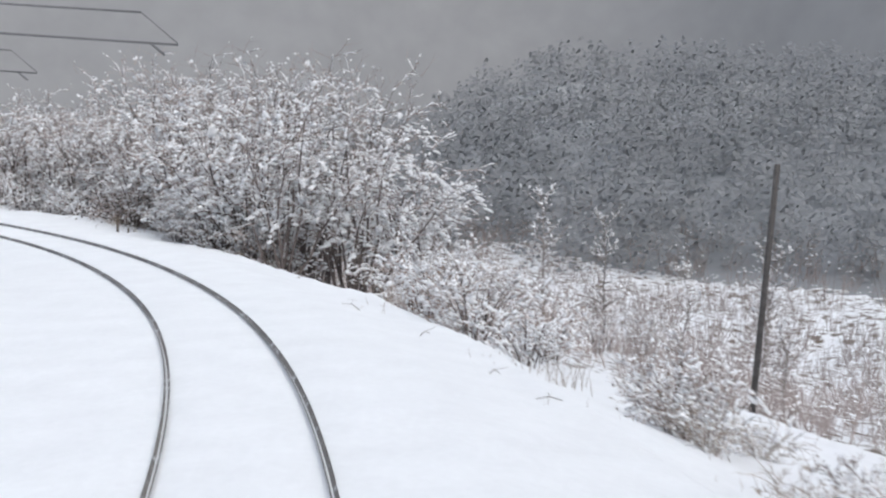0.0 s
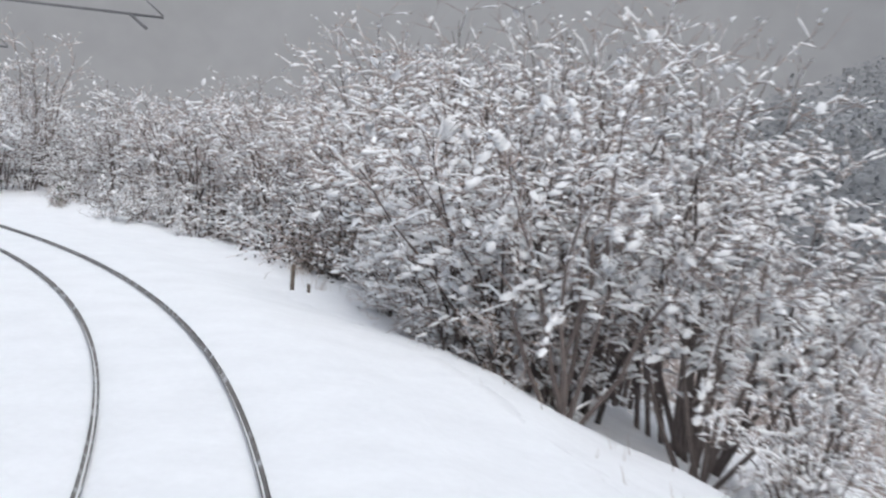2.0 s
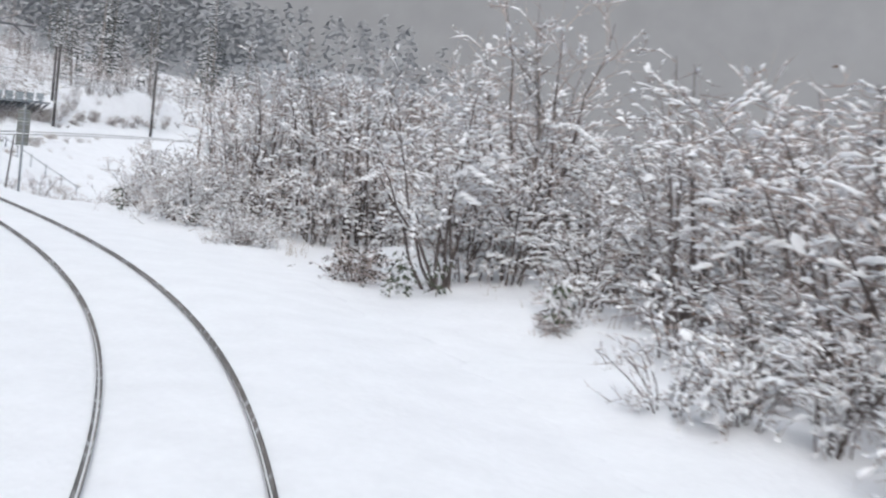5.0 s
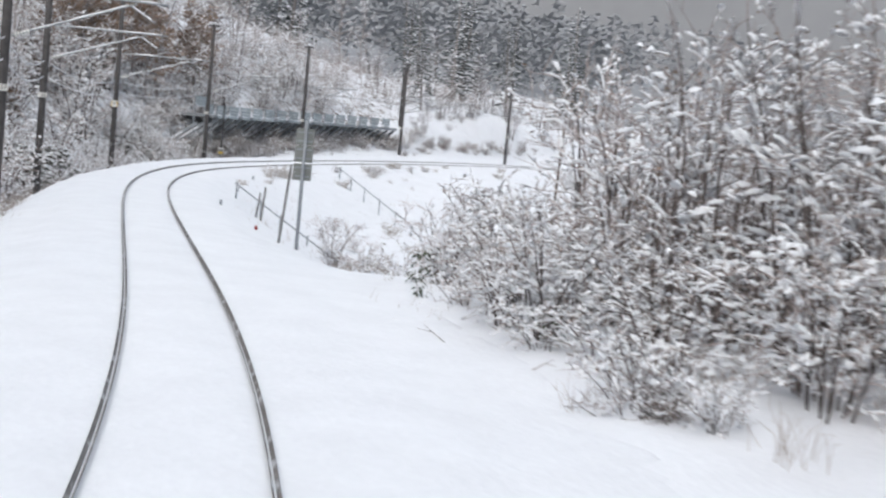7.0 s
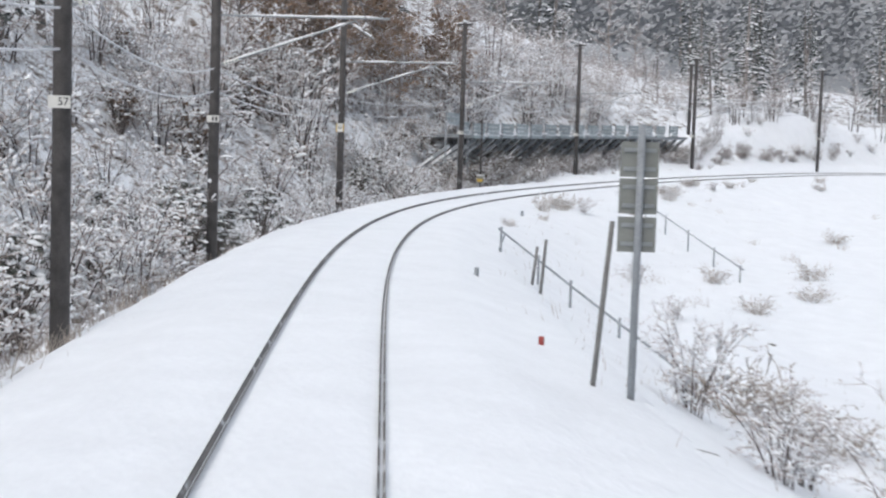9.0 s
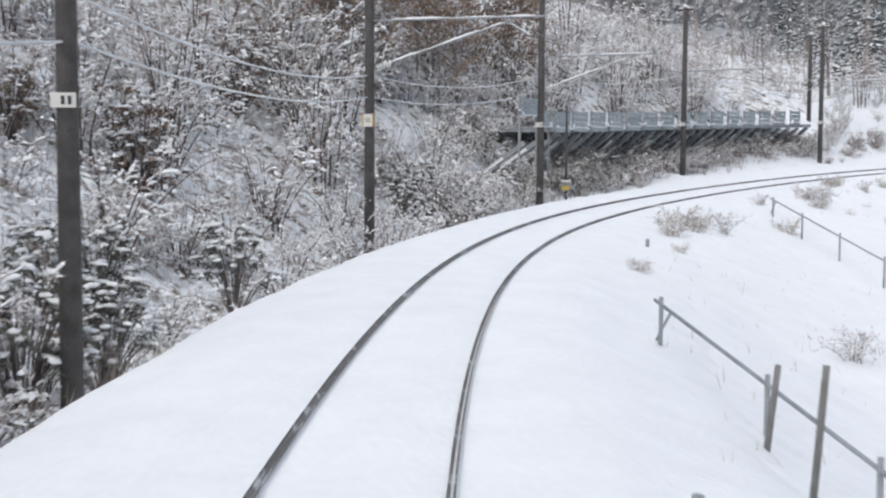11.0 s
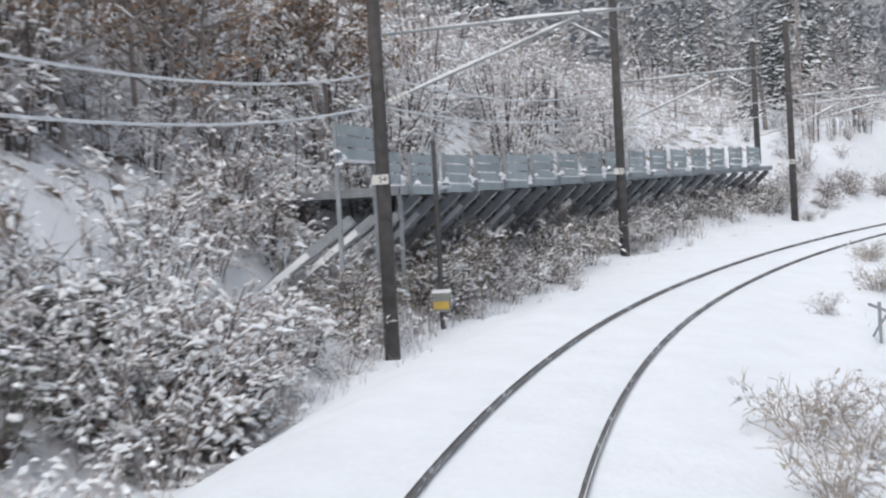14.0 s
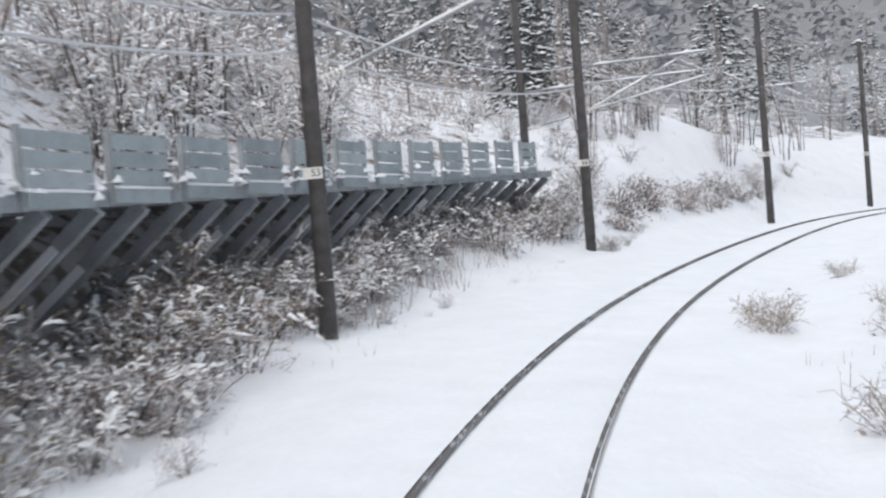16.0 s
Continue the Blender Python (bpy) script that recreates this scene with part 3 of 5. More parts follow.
def cedar(seed, height, spread_, snow=.5):
    rng = random.Random(seed)
    root = new("cedar_tree")
    st, cr, sn = Soup(), Soup(), Soup()
    st.tube([(0, 0, -.5), (.05, .02, height * .5), (0, 0, height)], .018 * height, .02, 6)
    n = int(height * 7)
    for i in range(n):
        t = .12 + .86 * (i + rng.random()) / n
        a = rng.uniform(0, 6.2832)
        ln = spread_ * (1.05 - t) ** .75 * rng.uniform(.6, 1.0) + .15
        z = height * t
        d = Vector((math.cos(a), math.sin(a), -.18))
        tip = Vector((0, 0, z)) + d * ln
        for j in range(4):
            w = .3 + .7 * (j + rng.random()) / 4
            c = Vector((0, 0, z)).lerp(tip, w) + Vector((rng.uniform(-.2, .2), rng.uniform(-.2, .2), rng.uniform(-.2, .1))) * ln * .5
            r = .12 + .15 * ln * rng.uniform(.6, 1.1)
            for _ in range(3):
                e = (d + Vector((rng.uniform(-1, 1), rng.uniform(-1, 1), rng.uniform(-.9, .3)))).normalized()
                v = e.orthogonal().normalized() * r * .28
                cr.add([tuple(c - e * r * .4 + v * .4), tuple(c + e * r), tuple(c - e * r * .4 - v * .4), tuple(c + v.cross(e) * .8)], [(0, 1, 3), (3, 1, 2), (0, 2, 1)])
            if rng.random() < snow:
                sn.blob(c + Vector((0, 0, r * .3)), r * rng.uniform(.5, 1.0), r * .45, r * .22, rng, d)
    part("trunk", st, BARK, root)
    part("crown", cr, CEDAR, root)["kind"] = "stuff"
    part("snow_load", sn, SNOW_LOAD, root, "patches of fresh snow", True)["kind"] = "stuff"
    return root


def grass_tuft(seed, height, n=60):
    rng = random.Random(seed)
    root = new("dry_grass_tuft")
    g = Soup()
    for i in range(n):
        a, l = rng.uniform(0, 6.28), rng.uniform(.2, .9) * height * .6
        b = Vector((rng.gauss(0, .2), rng.gauss(0, .2), -.05))
        t1 = b + Vector((math.cos(a) * l * .35, math.sin(a) * l * .35, height * rng.uniform(.25, .6)))
        t2 = b + Vector((math.cos(a) * l, math.sin(a) * l, height * rng.uniform(.4, 1.0)))
        g.tube([b, t1, t2], .006, .002, 3, False)
    part("straw", g, STRAW, root)["kind"] = "stuff"
    return root


def evergreen(seed, height, n=34):
    """A low evergreen with broad hanging leaves, each leaf a folded blade."""
    rng = random.Random(seed)
    root = new("evergreen_plant")
    st = Soup()
    st.tube([(0, 0, -.2), (.03, .02, height * .6), (.0, .05, height)], .014, .006, 5)
    part("stem", st, BARK, root)
    sn = Soup()
    for i in range(n):
        z = height * rng.uniform(.15, 1.0)
        a = rng.uniform(0, 6.28)
        o = Vector((math.cos(a), math.sin(a), 0)) * rng.uniform(.05, .34) * height + Vector((0, 0, z))
        u = Vector((math.cos(a) * .6, math.sin(a) * .6, rng.uniform(-1.0, -.3))).normalized() * rng.uniform(.05, .085)
        v = Vector((-math.sin(a), math.cos(a), 0)) * .038
        k = Soup()
        nrm = u.cross(v).normalized() * .012
        k.add([tuple(o), tuple(o + u + v), tuple(o + u * 2.2), tuple(o + u - v), tuple(o + u + nrm)], [(0, 1, 4), (1, 2, 4), (2, 3, 4), (3, 0, 4)])
        part("leaf", k, GREEN, root)
        if rng.random() < .35:
            sn.blob(o + Vector((0, 0, .03)), .06, .05, .03, rng)
    part("snow_load", sn, SNOW_LOAD, root, "small lumps of fresh snow", True)["kind"] = "stuff"
    return root


KINDS = {
    "spreading": [snow_shrub(21 + i, 5.8, 6.6, 7, 11, 5, .1, 1.1, bare=.28, thick=1.25, boughs=.24, tuft=.3, fan=.85, crook=.034, load=1.2) for i in range(2)],
    "stemmy": [snow_shrub(26 + i, 4.6, 4.6, 14, 8, 4, .08, 1.1, bare=.24, thick=.8, boughs=.18, tuft=.45, fan=.95, crook=.028) for i in range(2)],
    "giant": [snow_shrub(23 + i, 6.6, 5.6, 13, 8, 4, .06, 1.05, bare=.14, coarse=1.1) for i in range(2)],
    "tall": [snow_shrub(11 + i, 4.4, 4.2, 12, 8, 5, .08, 1.0, bare=.12) for i in range(3)],
    "upright": [snow_shrub(41 + i, 4.0, 2.8, 11, 8, 4, .1, .95, bare=.12, upright=True, thick=1.1) for i in range(2)],
    "mid": [snow_shrub(31 + i, 2.5, 3.0, 10, 6, 4, .06, 1.2, bare=.1, boughs=.22) for i in range(3)],
    "low": [snow_shrub(51 + i, 1.2, 2.0, 9, 4, 4, .1, 1.3, bare=.05, boughs=.3, fine=1) for i in range(3)],
    "mid_far": [snow_shrub(35 + i, 2.5, 3.0, 9, 5, 3, .08, 1.1, bare=.08, coarse=1.6, boughs=.3, fine=1) for i in range(3)],
    "low_far": [snow_shrub(55 + i, 1.2, 2.0, 8, 4, 4, .1, 1.2, bare=.05, coarse=1.5, boughs=.45, fine=1) for i in range(2)],
    "tall_far": [snow_shrub(15 + i, 4.6, 4.6, 10, 6, 3, .06, 1.0, bare=.12, coarse=1.6, boughs=.2, fine=1) for i in range(2)],
    "laurel": [laurel(65 + i, 1.9, 2.2) for i in range(2)],
    "laurel_far": [laurel(67 + i, 1.9, 2.2, .7) for i in range(2)],
    "brown": [snow_shrub(71 + i, 1.6, 2.2, 10, 5, 4, .8, .8, bare=.08, fine=1) for i in range(2)],
    "olive": [snow_shrub(85 + i, 1.8, 2.3, 12, 6, 3, 1.0, .55, OLIVE, bare=.05, fine=1) for i in range(2)],
    "dark": [snow_shrub(81 + i, .95, 1.7, 14, 5, 5, 1.0, .35, DARKLEAF, bare=.05, boughs=.03, fine=1) for i in range(1)],
    "stalky": [snow_shrub(61 + i, .8, 1.3, 18, 4, 2, .05, .5, STRAW, STRAW, bare=.2, thick=.6, coarse=.8, boughs=.03, fine=1) for i in range(2)],
    "bare": [bare_tree(91 + i, 8.0 + i, 3.4, .8) for i in range(3)],
    "sapling": [snow_shrub(101 + i, 6.5, 4.2, 5, 9, 5, .05, .8, bare=.2, upright=True, thick=1.2) for i in range(2)],
    "oak": [bare_tree(107 + i, 8.5, 3.2, .12, .8) for i in range(2)],
    "cedar": [cedar(111 + i, 13.0 + 2 * i, 3.2, .45) for i in range(2)],
    "grass": [grass_tuft(131 + i, .6, 26) for i in range(2)],
    "evergreen": [evergreen(141 + i, .75) for i in range(2)],
}
TAGS = {
    "spreading": ("wide shrub with thick dark stems and snow-laden boughs", "shrub", "snowy shrubs beside the line"),
    "stemmy": ("shrub of many thin dark stems under fresh snow", "shrub", "snowy shrubs beside the line"),
    "upright": ("bare shrub of upright dark stems flecked with snow", "shrub", "snowy shrubs beside the line"),
    "laurel": ("dark broad-leaved evergreen shrub with pads of snow", "shrub", "evergreen shrubs on the slope"),
    "giant": ("very tall bare shrub heavy with fresh snow", "shrub", "snowy shrubs beside the line"),
    "tall": ("tall bare shrub heavy with fresh snow", "shrub", "snowy shrubs beside the line"),
    "mid": ("bare many-stemmed shrub dusted with fresh snow", "shrub", "snowy shrubs beside the line"),
    "low": ("low snow-laden bush with thin grey twigs", "bush", "low bushes beside the line"),
    "brown": ("brownish bush with withered leaves and some snow", "bush", "brown bushes beside the line"),
    "olive": ("olive-brown leafy bush on the bank", "bush", "leafy bushes on the bank"),
    "dark": ("dark rounded bush half buried in snow", "bush", "dark bushes in the snow"),
    "stalky": ("straw-coloured withered shrub standing in the snow", "shrub", "withered shrubs in the snow"),
    "bare": ("leafless tree on the slope with snow on its limbs", "tree", "bare trees on the slopes"),
    "sapling": ("slender leafless sapling with snow on its twigs", "sapling", "saplings beside the line"),
    "oak": ("tree keeping its withered brown leaves on the slope", "tree", "brown-leaved trees on the slope"),
    "cedar": ("dark cedar tree with patches of snow", "tree", "cedars on the hillside"),
    "grass": ("tuft of dry straw-coloured grass in the snow", "grass", "dry grass tufts"),
    "evergreen": ("low evergreen plant with broad drooping green leaves", "plant", "evergreen plants by the thicket"),
}
USED = {k: 0 for k in KINDS}
prng = random.Random(5)


BAKED = {}


def plant(kind, x, y, size=1.0, turn=None, sink=0.0, into=None):
    z = ground_at(x, y) - sink
    v = KINDS[kind]
    turn = prng.uniform(0, 360) if turn is None else turn
    m = pose(x, y, z, prng.uniform(-4, 4), prng.uniform(-4, 4), turn)
    sc = (size, size, size * prng.uniform(.92, 1.08))
    if into:
        BAKED.setdefault(into, []).append((v[prng.randrange(len(v))], m @ Matrix.Diagonal((*sc, 1))))
        return None
    i = USED[kind]
    USED[kind] += 1
    if i < len(v):
        ob = v[i]
        ob.matrix_basis = m
    else:
        ob = copy_thing(v[i % len(v)], m)
    ob.scale = sc
    tagged(ob, *TAGS[kind])
    return ob


def bake(name, label):
    """Joins the uncountable growth of one stretch into one object, a part for each material."""
    root = tagged(new(name), label, "scrub", kind="stuff")
    groups = {}
    for ob, m in BAKED[name]:
        for ch in ob.children:
            groups.setdefault(ch.name.split(".")[0], []).append((ch.data, np.array(m)))
    for nm, items in groups.items():
        vs, fs, n = [], [], 0
        for me, m in items:
            co = np.empty(len(me.vertices) * 3, np.float32)
            me.vertices.foreach_get("co", co)
            co = co.reshape(-1, 3)
            vs.append(co @ m[:3, :3].T.astype(np.float32) + m[:3, 3])
            li = np.empty(len(me.loops), np.int32)
            me.loops.foreach_get("vertex_index", li)
            ls = np.empty(len(me.polygons), np.int32)
            me.polygons.foreach_get("loop_total", ls)
            fs.append((li + n, ls))
            n += len(co)
        out = bpy.data.meshes.new(nm)
        v, li, ls = np.concatenate(vs), np.concatenate([f[0] for f in fs]), np.concatenate([f[1] for f in fs])
        out.vertices.add(len(v)); out.vertices.foreach_set("co", v.ravel().astype(np.float32))
        out.loops.add(len(li)); out.loops.foreach_set("vertex_index", li)
        out.polygons.add(len(ls)); out.polygons.foreach_set("loop_start", np.concatenate([[0], np.cumsum(ls)[:-1]]).astype(np.int32))
        out.update(calc_edges=True)
        out.materials.append(items[0][0].materials[0])
        o = new(nm, out)
        o.parent = root
        o["kind"] = "stuff"


def plant_line(kind, s, u, size=1.0, turn=None, sink=0.0, into=None):
    if 157 < s < 160.6 and -5.7 < u < -4:              # the ground before the equipment box stays open
        u, size = u - 1.2, size * .7
    p = on_line(s, u)
    return plant(kind, p.x, p.y, size, turn, sink, into)


# the snow-laden thicket along the first curve and the straight: rows behind its front edge
EDGE_S = [2, 8, 12, 20, 27, 34, 38, 41, 46, 50, 54, 62, 70, 76, 79, 81, 86, 90, 94, 97]
EDGE_U = [6.5, 6.0, 5.8, 5.0, 5.2, 6.2, 6.6, 6.4, 7.2, 7.2, 8.4, 8.0, 8.4, 9.0, 7.6, 5.6, 5.4, 5.8, 6.6, 7.6]


def row(s0, s1, step, back_, kinds, sizes, jitter=.5):
    s = s0
    while s < s1:
        u = np.interp(s, EDGE_S, EDGE_U) + back_ + prng.uniform(-jitter, jitter)
        plant_line(prng.choice(kinds), s + prng.uniform(-.4, .4), u, prng.uniform(*sizes))
        s += step


# the open end of the thicket: a brown bush on the shoulder, straw and a bare snow slope behind
for s, u, k, z in ((21.6, 5.0, "brown", .95), (22.8, 5.4, "low", 1.2), (23.8, 5.2, "brown", 1.1), (24.6, 6.2, "mid", .75), (25.8, 5.6, "low", 1.3), (26.4, 6.8, "mid", .85), (27.6, 6.1, "brown", 1.1), (28.6, 7.2, "mid", .9),
                   (29.6, 9.4, "brown", 1.1), (31.0, 10.4, "mid", .8), (26.6, 8.6, "low", 1.1), (24, 7.6, "brown", .9), (22.4, 6.6, "low", .8)):
    plant_line(k, s, u, z)
for i in range(14):
    s = prng.uniform(9, 22)
    plant_line(prng.choice(["stalky", "low", "brown"]), s, 5.0 + (s - 9) * .02 + prng.uniform(0, 3.4), prng.uniform(.6, 1.0))
# the great dome of shrubs at the bend
for s, u, k, z in ((37.3, 8.9, "spreading", 1.05), (38.9, 10.0, "spreading", 1.2), (37.8, 6.7, "spreading", 1.02), (39.9, 6.9, "stemmy", 1.25), (41.4, 6.6, "stemmy", 1.15), (43.4, 7.0, "stemmy", 1.15), (40.6, 8.6, "spreading", 1.22),
                   (46.4, 7.6, "stemmy", 1.15), (45.2, 9.0, "giant", 1.12), (47.4, 9.4, "giant", 1.2), (50.2, 9.8, "giant", 1.26), (52.8, 10.2, "giant", 1.2), (55.6, 10.8, "giant", 1.05), (36.3, 10.3, "mid", 1.25), (35.4, 9.4, "mid", .95), (37.4, 11.0, "spreading", 1.05), (38.9, 6.0, "brown", 1.0), (40.4, 5.7, "low", 1.1), (41.8, 5.8, "brown", .9), (44.0, 6.0, "mid", .75), (39.4, 7.4, "mid", 1.0), (42.4, 7.4, "mid", 1.0), (45.2, 7.0, "mid", .95), (42.6, 9.0, "spreading", 1.25), (48.2, 8.6, "tall", 1.3), (50.0, 7.4, "tall", .9), (50.6, 6.9, "dark", 1.5), (49.4, 6.8, "dark", 1.2), (51.0, 8.0, "mid", 1.2),
                   (42.4, 5.9, "mid", .7), (44.6, 6.3, "low", 1.2), (47.6, 7.0, "low", 1.1)):
    plant_line(k, s, u, z)
for s, u, z in ((41.6, 11.4, 1.3), (44.2, 11.4, 1.4), (47.6, 12.2, 1.3), (51, 13.0, 1.25), (54, 13.0, 1.1), (57, 14, 1.2), (60.5, 14, 1.2), (64, 14.2, 1.12),
                (68, 15, .94), (72.5, 15.2, .86), (77, 15.5, .76), (82, 15, .76), (86, 15.5, .74), (90, 15.5, .7), (56, 17.5, 1.05), (62, 18, .98), (68, 19, .92), (75, 19, .88), (82, 19, .85)):
    plant_line("giant", s, u, z)
# lower growth along the straight, snow heaps at its foot
row(51.5, 70, 2.1, 1.6, ["tall", "tall", "mid"], (1.12, 1.38))
row(53, 65, 2.4, 4.0, ["tall", "tall", "upright"], (1.3, 1.5))
row(65.5, 78, 2.4, 4.0, ["tall", "tall", "upright"], (.95, 1.12))
for s, u, k, z in ((54.2, 7.4, "low", 1.2), (56.2, 8.0, "low", 1.4), (57.6, 8.6, "mid", .8), (59.2, 7.6, "low", 1.3), (60.9, 7.3, "mid", .7), (62.2, 5.9, "low", .9), (63.4, 7.6, "low", 1.1), (61.8, 6.6, "low", 1.1), (66, 8.2, "low", 1.2), (68.6, 7.4, "evergreen", 1.2),
                   (69.6, 8.2, "low", 1.0), (71, 9.4, "mid", .9), (74.9, 6.0, "dark", .8), (76.2, 9.6, "mid", 1.0), (64.6, 8.6, "mid", .8), (78.0, 9.4, "mid", 1.0)):
    plant_line(k, s, u, z)
# the group round a many-trunked shrub, a rounded dark bush and evergreen leaves before it
for s, u, k, z in ((72.7, 6.9, "spreading", .8), (73.6, 7.9, "mid", 1.2), (74.6, 9.4, "spreading", .85), (72.9, 8.6, "mid", 1.1), (74.3, 10.6, "low", 1.3), (73.6, 5.45, "dark", .9), (72.0, 5.9, "evergreen", .9), (71.9, 6.5, "evergreen", 1.1), (73.2, 6.2, "evergreen", 1.1), (71.6, 5.4, "evergreen", .6),
                   (75.8, 10.8, "bare", .8), (74.9, 10.4, "sapling", 1.05), (76.8, 9.2, "mid", 1.2), (78.6, 10.4, "tall", .9), (70.2, 10.8, "tall", .95), (68.4, 7.2, "dark", .5)):
    plant_line(k, s, u, z)
row(79.5, 92, 1.5, -.5, ["low", "low", "mid"], (.55, .9))
row(79, 93, 1.7, .7, ["mid", "low", "mid"], (.75, 1.05))
row(78.5, 93, 1.9, 2.2, ["upright", "mid", "upright"], (.95, 1.15))
row(78, 95, 2.0, 4.4, ["upright", "upright", "tall"], (1.05, 1.25))
row(80, 97, 2.4, 7.0, ["upright", "upright", "tall"], (1.15, 1.35))
row(91, 98, 1.7, .3, ["low", "brown", "stalky"], (.7, 1.0))
row(91.5, 99, 2.0, 2.6, ["mid", "stalky", "brown"], (.6, .9))
for s, u, k, z in ((80.2, 4.8, "low", .75), (81.2, 5.3, "low", .6), (79.2, 5.3, "low", .55), (79.7, 5.0, "dark", .4), (83.2, 4.7, "low", .6), (89, 4.3, "evergreen", .75), (91.6, 5.0, "evergreen", 1.0), (83.5, 4.9, "evergreen", .75), (92.5, 5.5, "evergreen", 1.2),
                   (99, 11.5, "sapling", .5), (101.5, 13.0, "sapling", .45), (78.4, 5.8, "grass", .9), (80.4, 4.3, "grass", .7), (49.2, 6.0, "grass", .8), (46.6, 5.4, "grass", .6), (25, 4.5, "grass", 1.0), (17, 4.8, "grass", 1.1)):
    plant_line(k, s, u, z)
for i in range(44):
    s = prng.uniform(0, 72)
    plant_line(prng.choice(["bare", "bare", "bare", "tall"]), s, prng.uniform(25, 52), prng.uniform(.55, .85))
# bushes and grass in the field on the inside of the second curve
for s, u, k, z in ((104.6, 5.4, "mid", .62), (101.2, 5.7, "mid", .55), (86.8, 5.6, "low", .9), (87.8, 6.0, "brown", .85), (88.8, 6.3, "low", 1.0), (89.6, 6.6, "brown", .9), (90.6, 6.6, "low", 1.0),
                   (91.6, 7.0, "brown", .9), (88.2, 7.3, "brown", 1.0), (90.2, 7.8, "brown", 1.0), (92.4, 7.8, "low", 1.1), (87.2, 6.8, "mid", .7), (94, 8.2, "brown", .9), (95.5, 7.6, "mid", .55), (97, 8.2, "mid", .55), (98.6, 8.8, "mid", .6), (96.4, 9.6, "mid", .7), (102.3, 6.4, "mid", .45), (99, 6.6, "mid", .7), (150, 4.2, "brown", .55), (163, 3.2, "low", .55),
                   (106.5, 7.2, "low", .6), (105.6, 7.4, "low", .7), (104.0, 9.8, "brown", 1.1), (103.4, 9.4, "evergreen", 1.5), (104.4, 10.4, "mid", .7), (127, 9, "low", .7), (135, 8, "brown", .6), (118, 14, "low", .9), (110, 16, "mid", .7), (168, 4.5, "low", .7), (176, 4.6, "low", .6)):
    plant_line(k, s, u, z)
for s, u, z in ((176.6, 2.5, .9), (177.6, 2.4, .8), (178.8, 2.2, .6), (168.3, 3.8, 1.0), (169.6, 4.2, .9), (146.0, 3.0, .95), (141.5, 3.8, .4), (134.9, 3.1, .5), (149.0, 2.95, 1.1), (150, 3.3, .9), (148.2, 3.5, .8), (108, 6.8, 1.7), (107.2, 7.2, 1.2), (106.5, 7.9, 1.1), (105.6, 8.2, 1.0), (104.2, 9.6, 1.6), (103.6, 9.2, 1.3), (139.6, 11.0, 1.0), (146, 15.0, 1.3), (166, 14.8, 1.2), (133.5, 12.4, 1.0),
                (179, 4.6, .8), (186, 3.4, .6), (166, 5, .8), (157, 5.5, .9), (112, 9, .9), (140, 15, 1.1), (190, 7, .9), (195, 5, .8)):
    plant_line("stalky", s, u, z)
for s, u, k, z in ((196, -4.3, "dark", .7), (198, -4.7, "dark", .9), (200.2, -4.4, "dark", .8), (202, -5.2, "dark", .9), (204, -4.0, "dark", .7), (206.5, -4.6, "dark", .9), (208.5, -3.9, "dark", .7), (211, -4.6, "dark", .8),
                   (213, -4.0, "dark", .7), (217, -4.6, "dark", .8), (199.5, -7.5, "low", .8), (203, -8.5, "low", .9), (207, -9, "low", .8), (205, -6.5, "low", .6), (212, -8, "low", .7), (218, -7, "low", .8), (222, -9, "low", .9), (201, -10, "mid", .6), (209, -12, "mid", .6), (215, -12, "mid", .6)):
    plant_line(k, s, u, z)
for i in range(26):
    plant_line("grass", prng.uniform(98, 190), prng.uniform(4.2, 24), prng.uniform(.5, .95))
# the wooded slope on the other side
for i in range(64):
    s, a = prng.uniform(93, 153), 4.8 + 2.6 * prng.random()
    plant_line(prng.choice(["mid", "laurel", "low", "mid", "low", "mid"]), s, -a, prng.uniform(.7, 1.1))
for i in range(74):
    s, a = prng.uniform(93, 153), 7.2 + 9 * prng.random()
    plant_line(prng.choice(["mid_far", "laurel_far", "low_far", "mid_far", "low_far", "mid_far"]), s, -a, prng.uniform(.8, 1.25), into="hillside_scrub")
for i in range(20):
    s, a = prng.uniform(93, 150), prng.uniform(9, 20)
    plant_line("tall_far", s, -a, prng.uniform(.8, 1.1), into="hillside_scrub")
for i in range(38):
    s, a = prng.uniform(153, 202), 9.6 + 12 * prng.random()
    plant_line(prng.choice(["mid_far", "mid_far", "low_far"]), s, -a, prng.uniform(.7, 1.1), into="hillside_scrub")
for i in range(34):
    s, a = prng.uniform(157, 197), 9.4 + 4 * prng.random()
    plant_line(prng.choice(["mid_far", "mid_far", "tall_far", "low_far"]), s, -a, prng.uniform(.75, 1.1), into="hillside_scrub")
for i in range(26):
    s, a = prng.uniform(149, 159), 5.0 + 4.5 * prng.random()
    plant_line(prng.choice(["mid_far", "low_far", "brown"]), s, -a, prng.uniform(.8, 1.2), into="hillside_scrub")
for i in range(34):
    s, a = prng.uniform(144, 166), 8.2 + 6.5 * prng.random()
    plant_line(prng.choice(["mid_far", "tall_far", "mid_far"]), s, -a, prng.uniform(.8, 1.1), into="hillside_scrub")
bake("hillside_scrub", "dense snow-laden scrub covering the wooded hillside")
for k in ("mid_far", "low_far", "tall_far", "laurel_far"):              # their meshes now live in the scrub
    for ob in KINDS.pop(k):
        for ch in list(ob.children):
            bpy.data.objects.remove(ch)
        bpy.data.objects.remove(ob)
for i in range(20):
    s, a = prng.uniform(157, 176), 5.1 + 1.5 * prng.random()
    plant_line("olive", s, -a, prng.uniform(.7, 1.05) * (1 if s < 171 else .7))
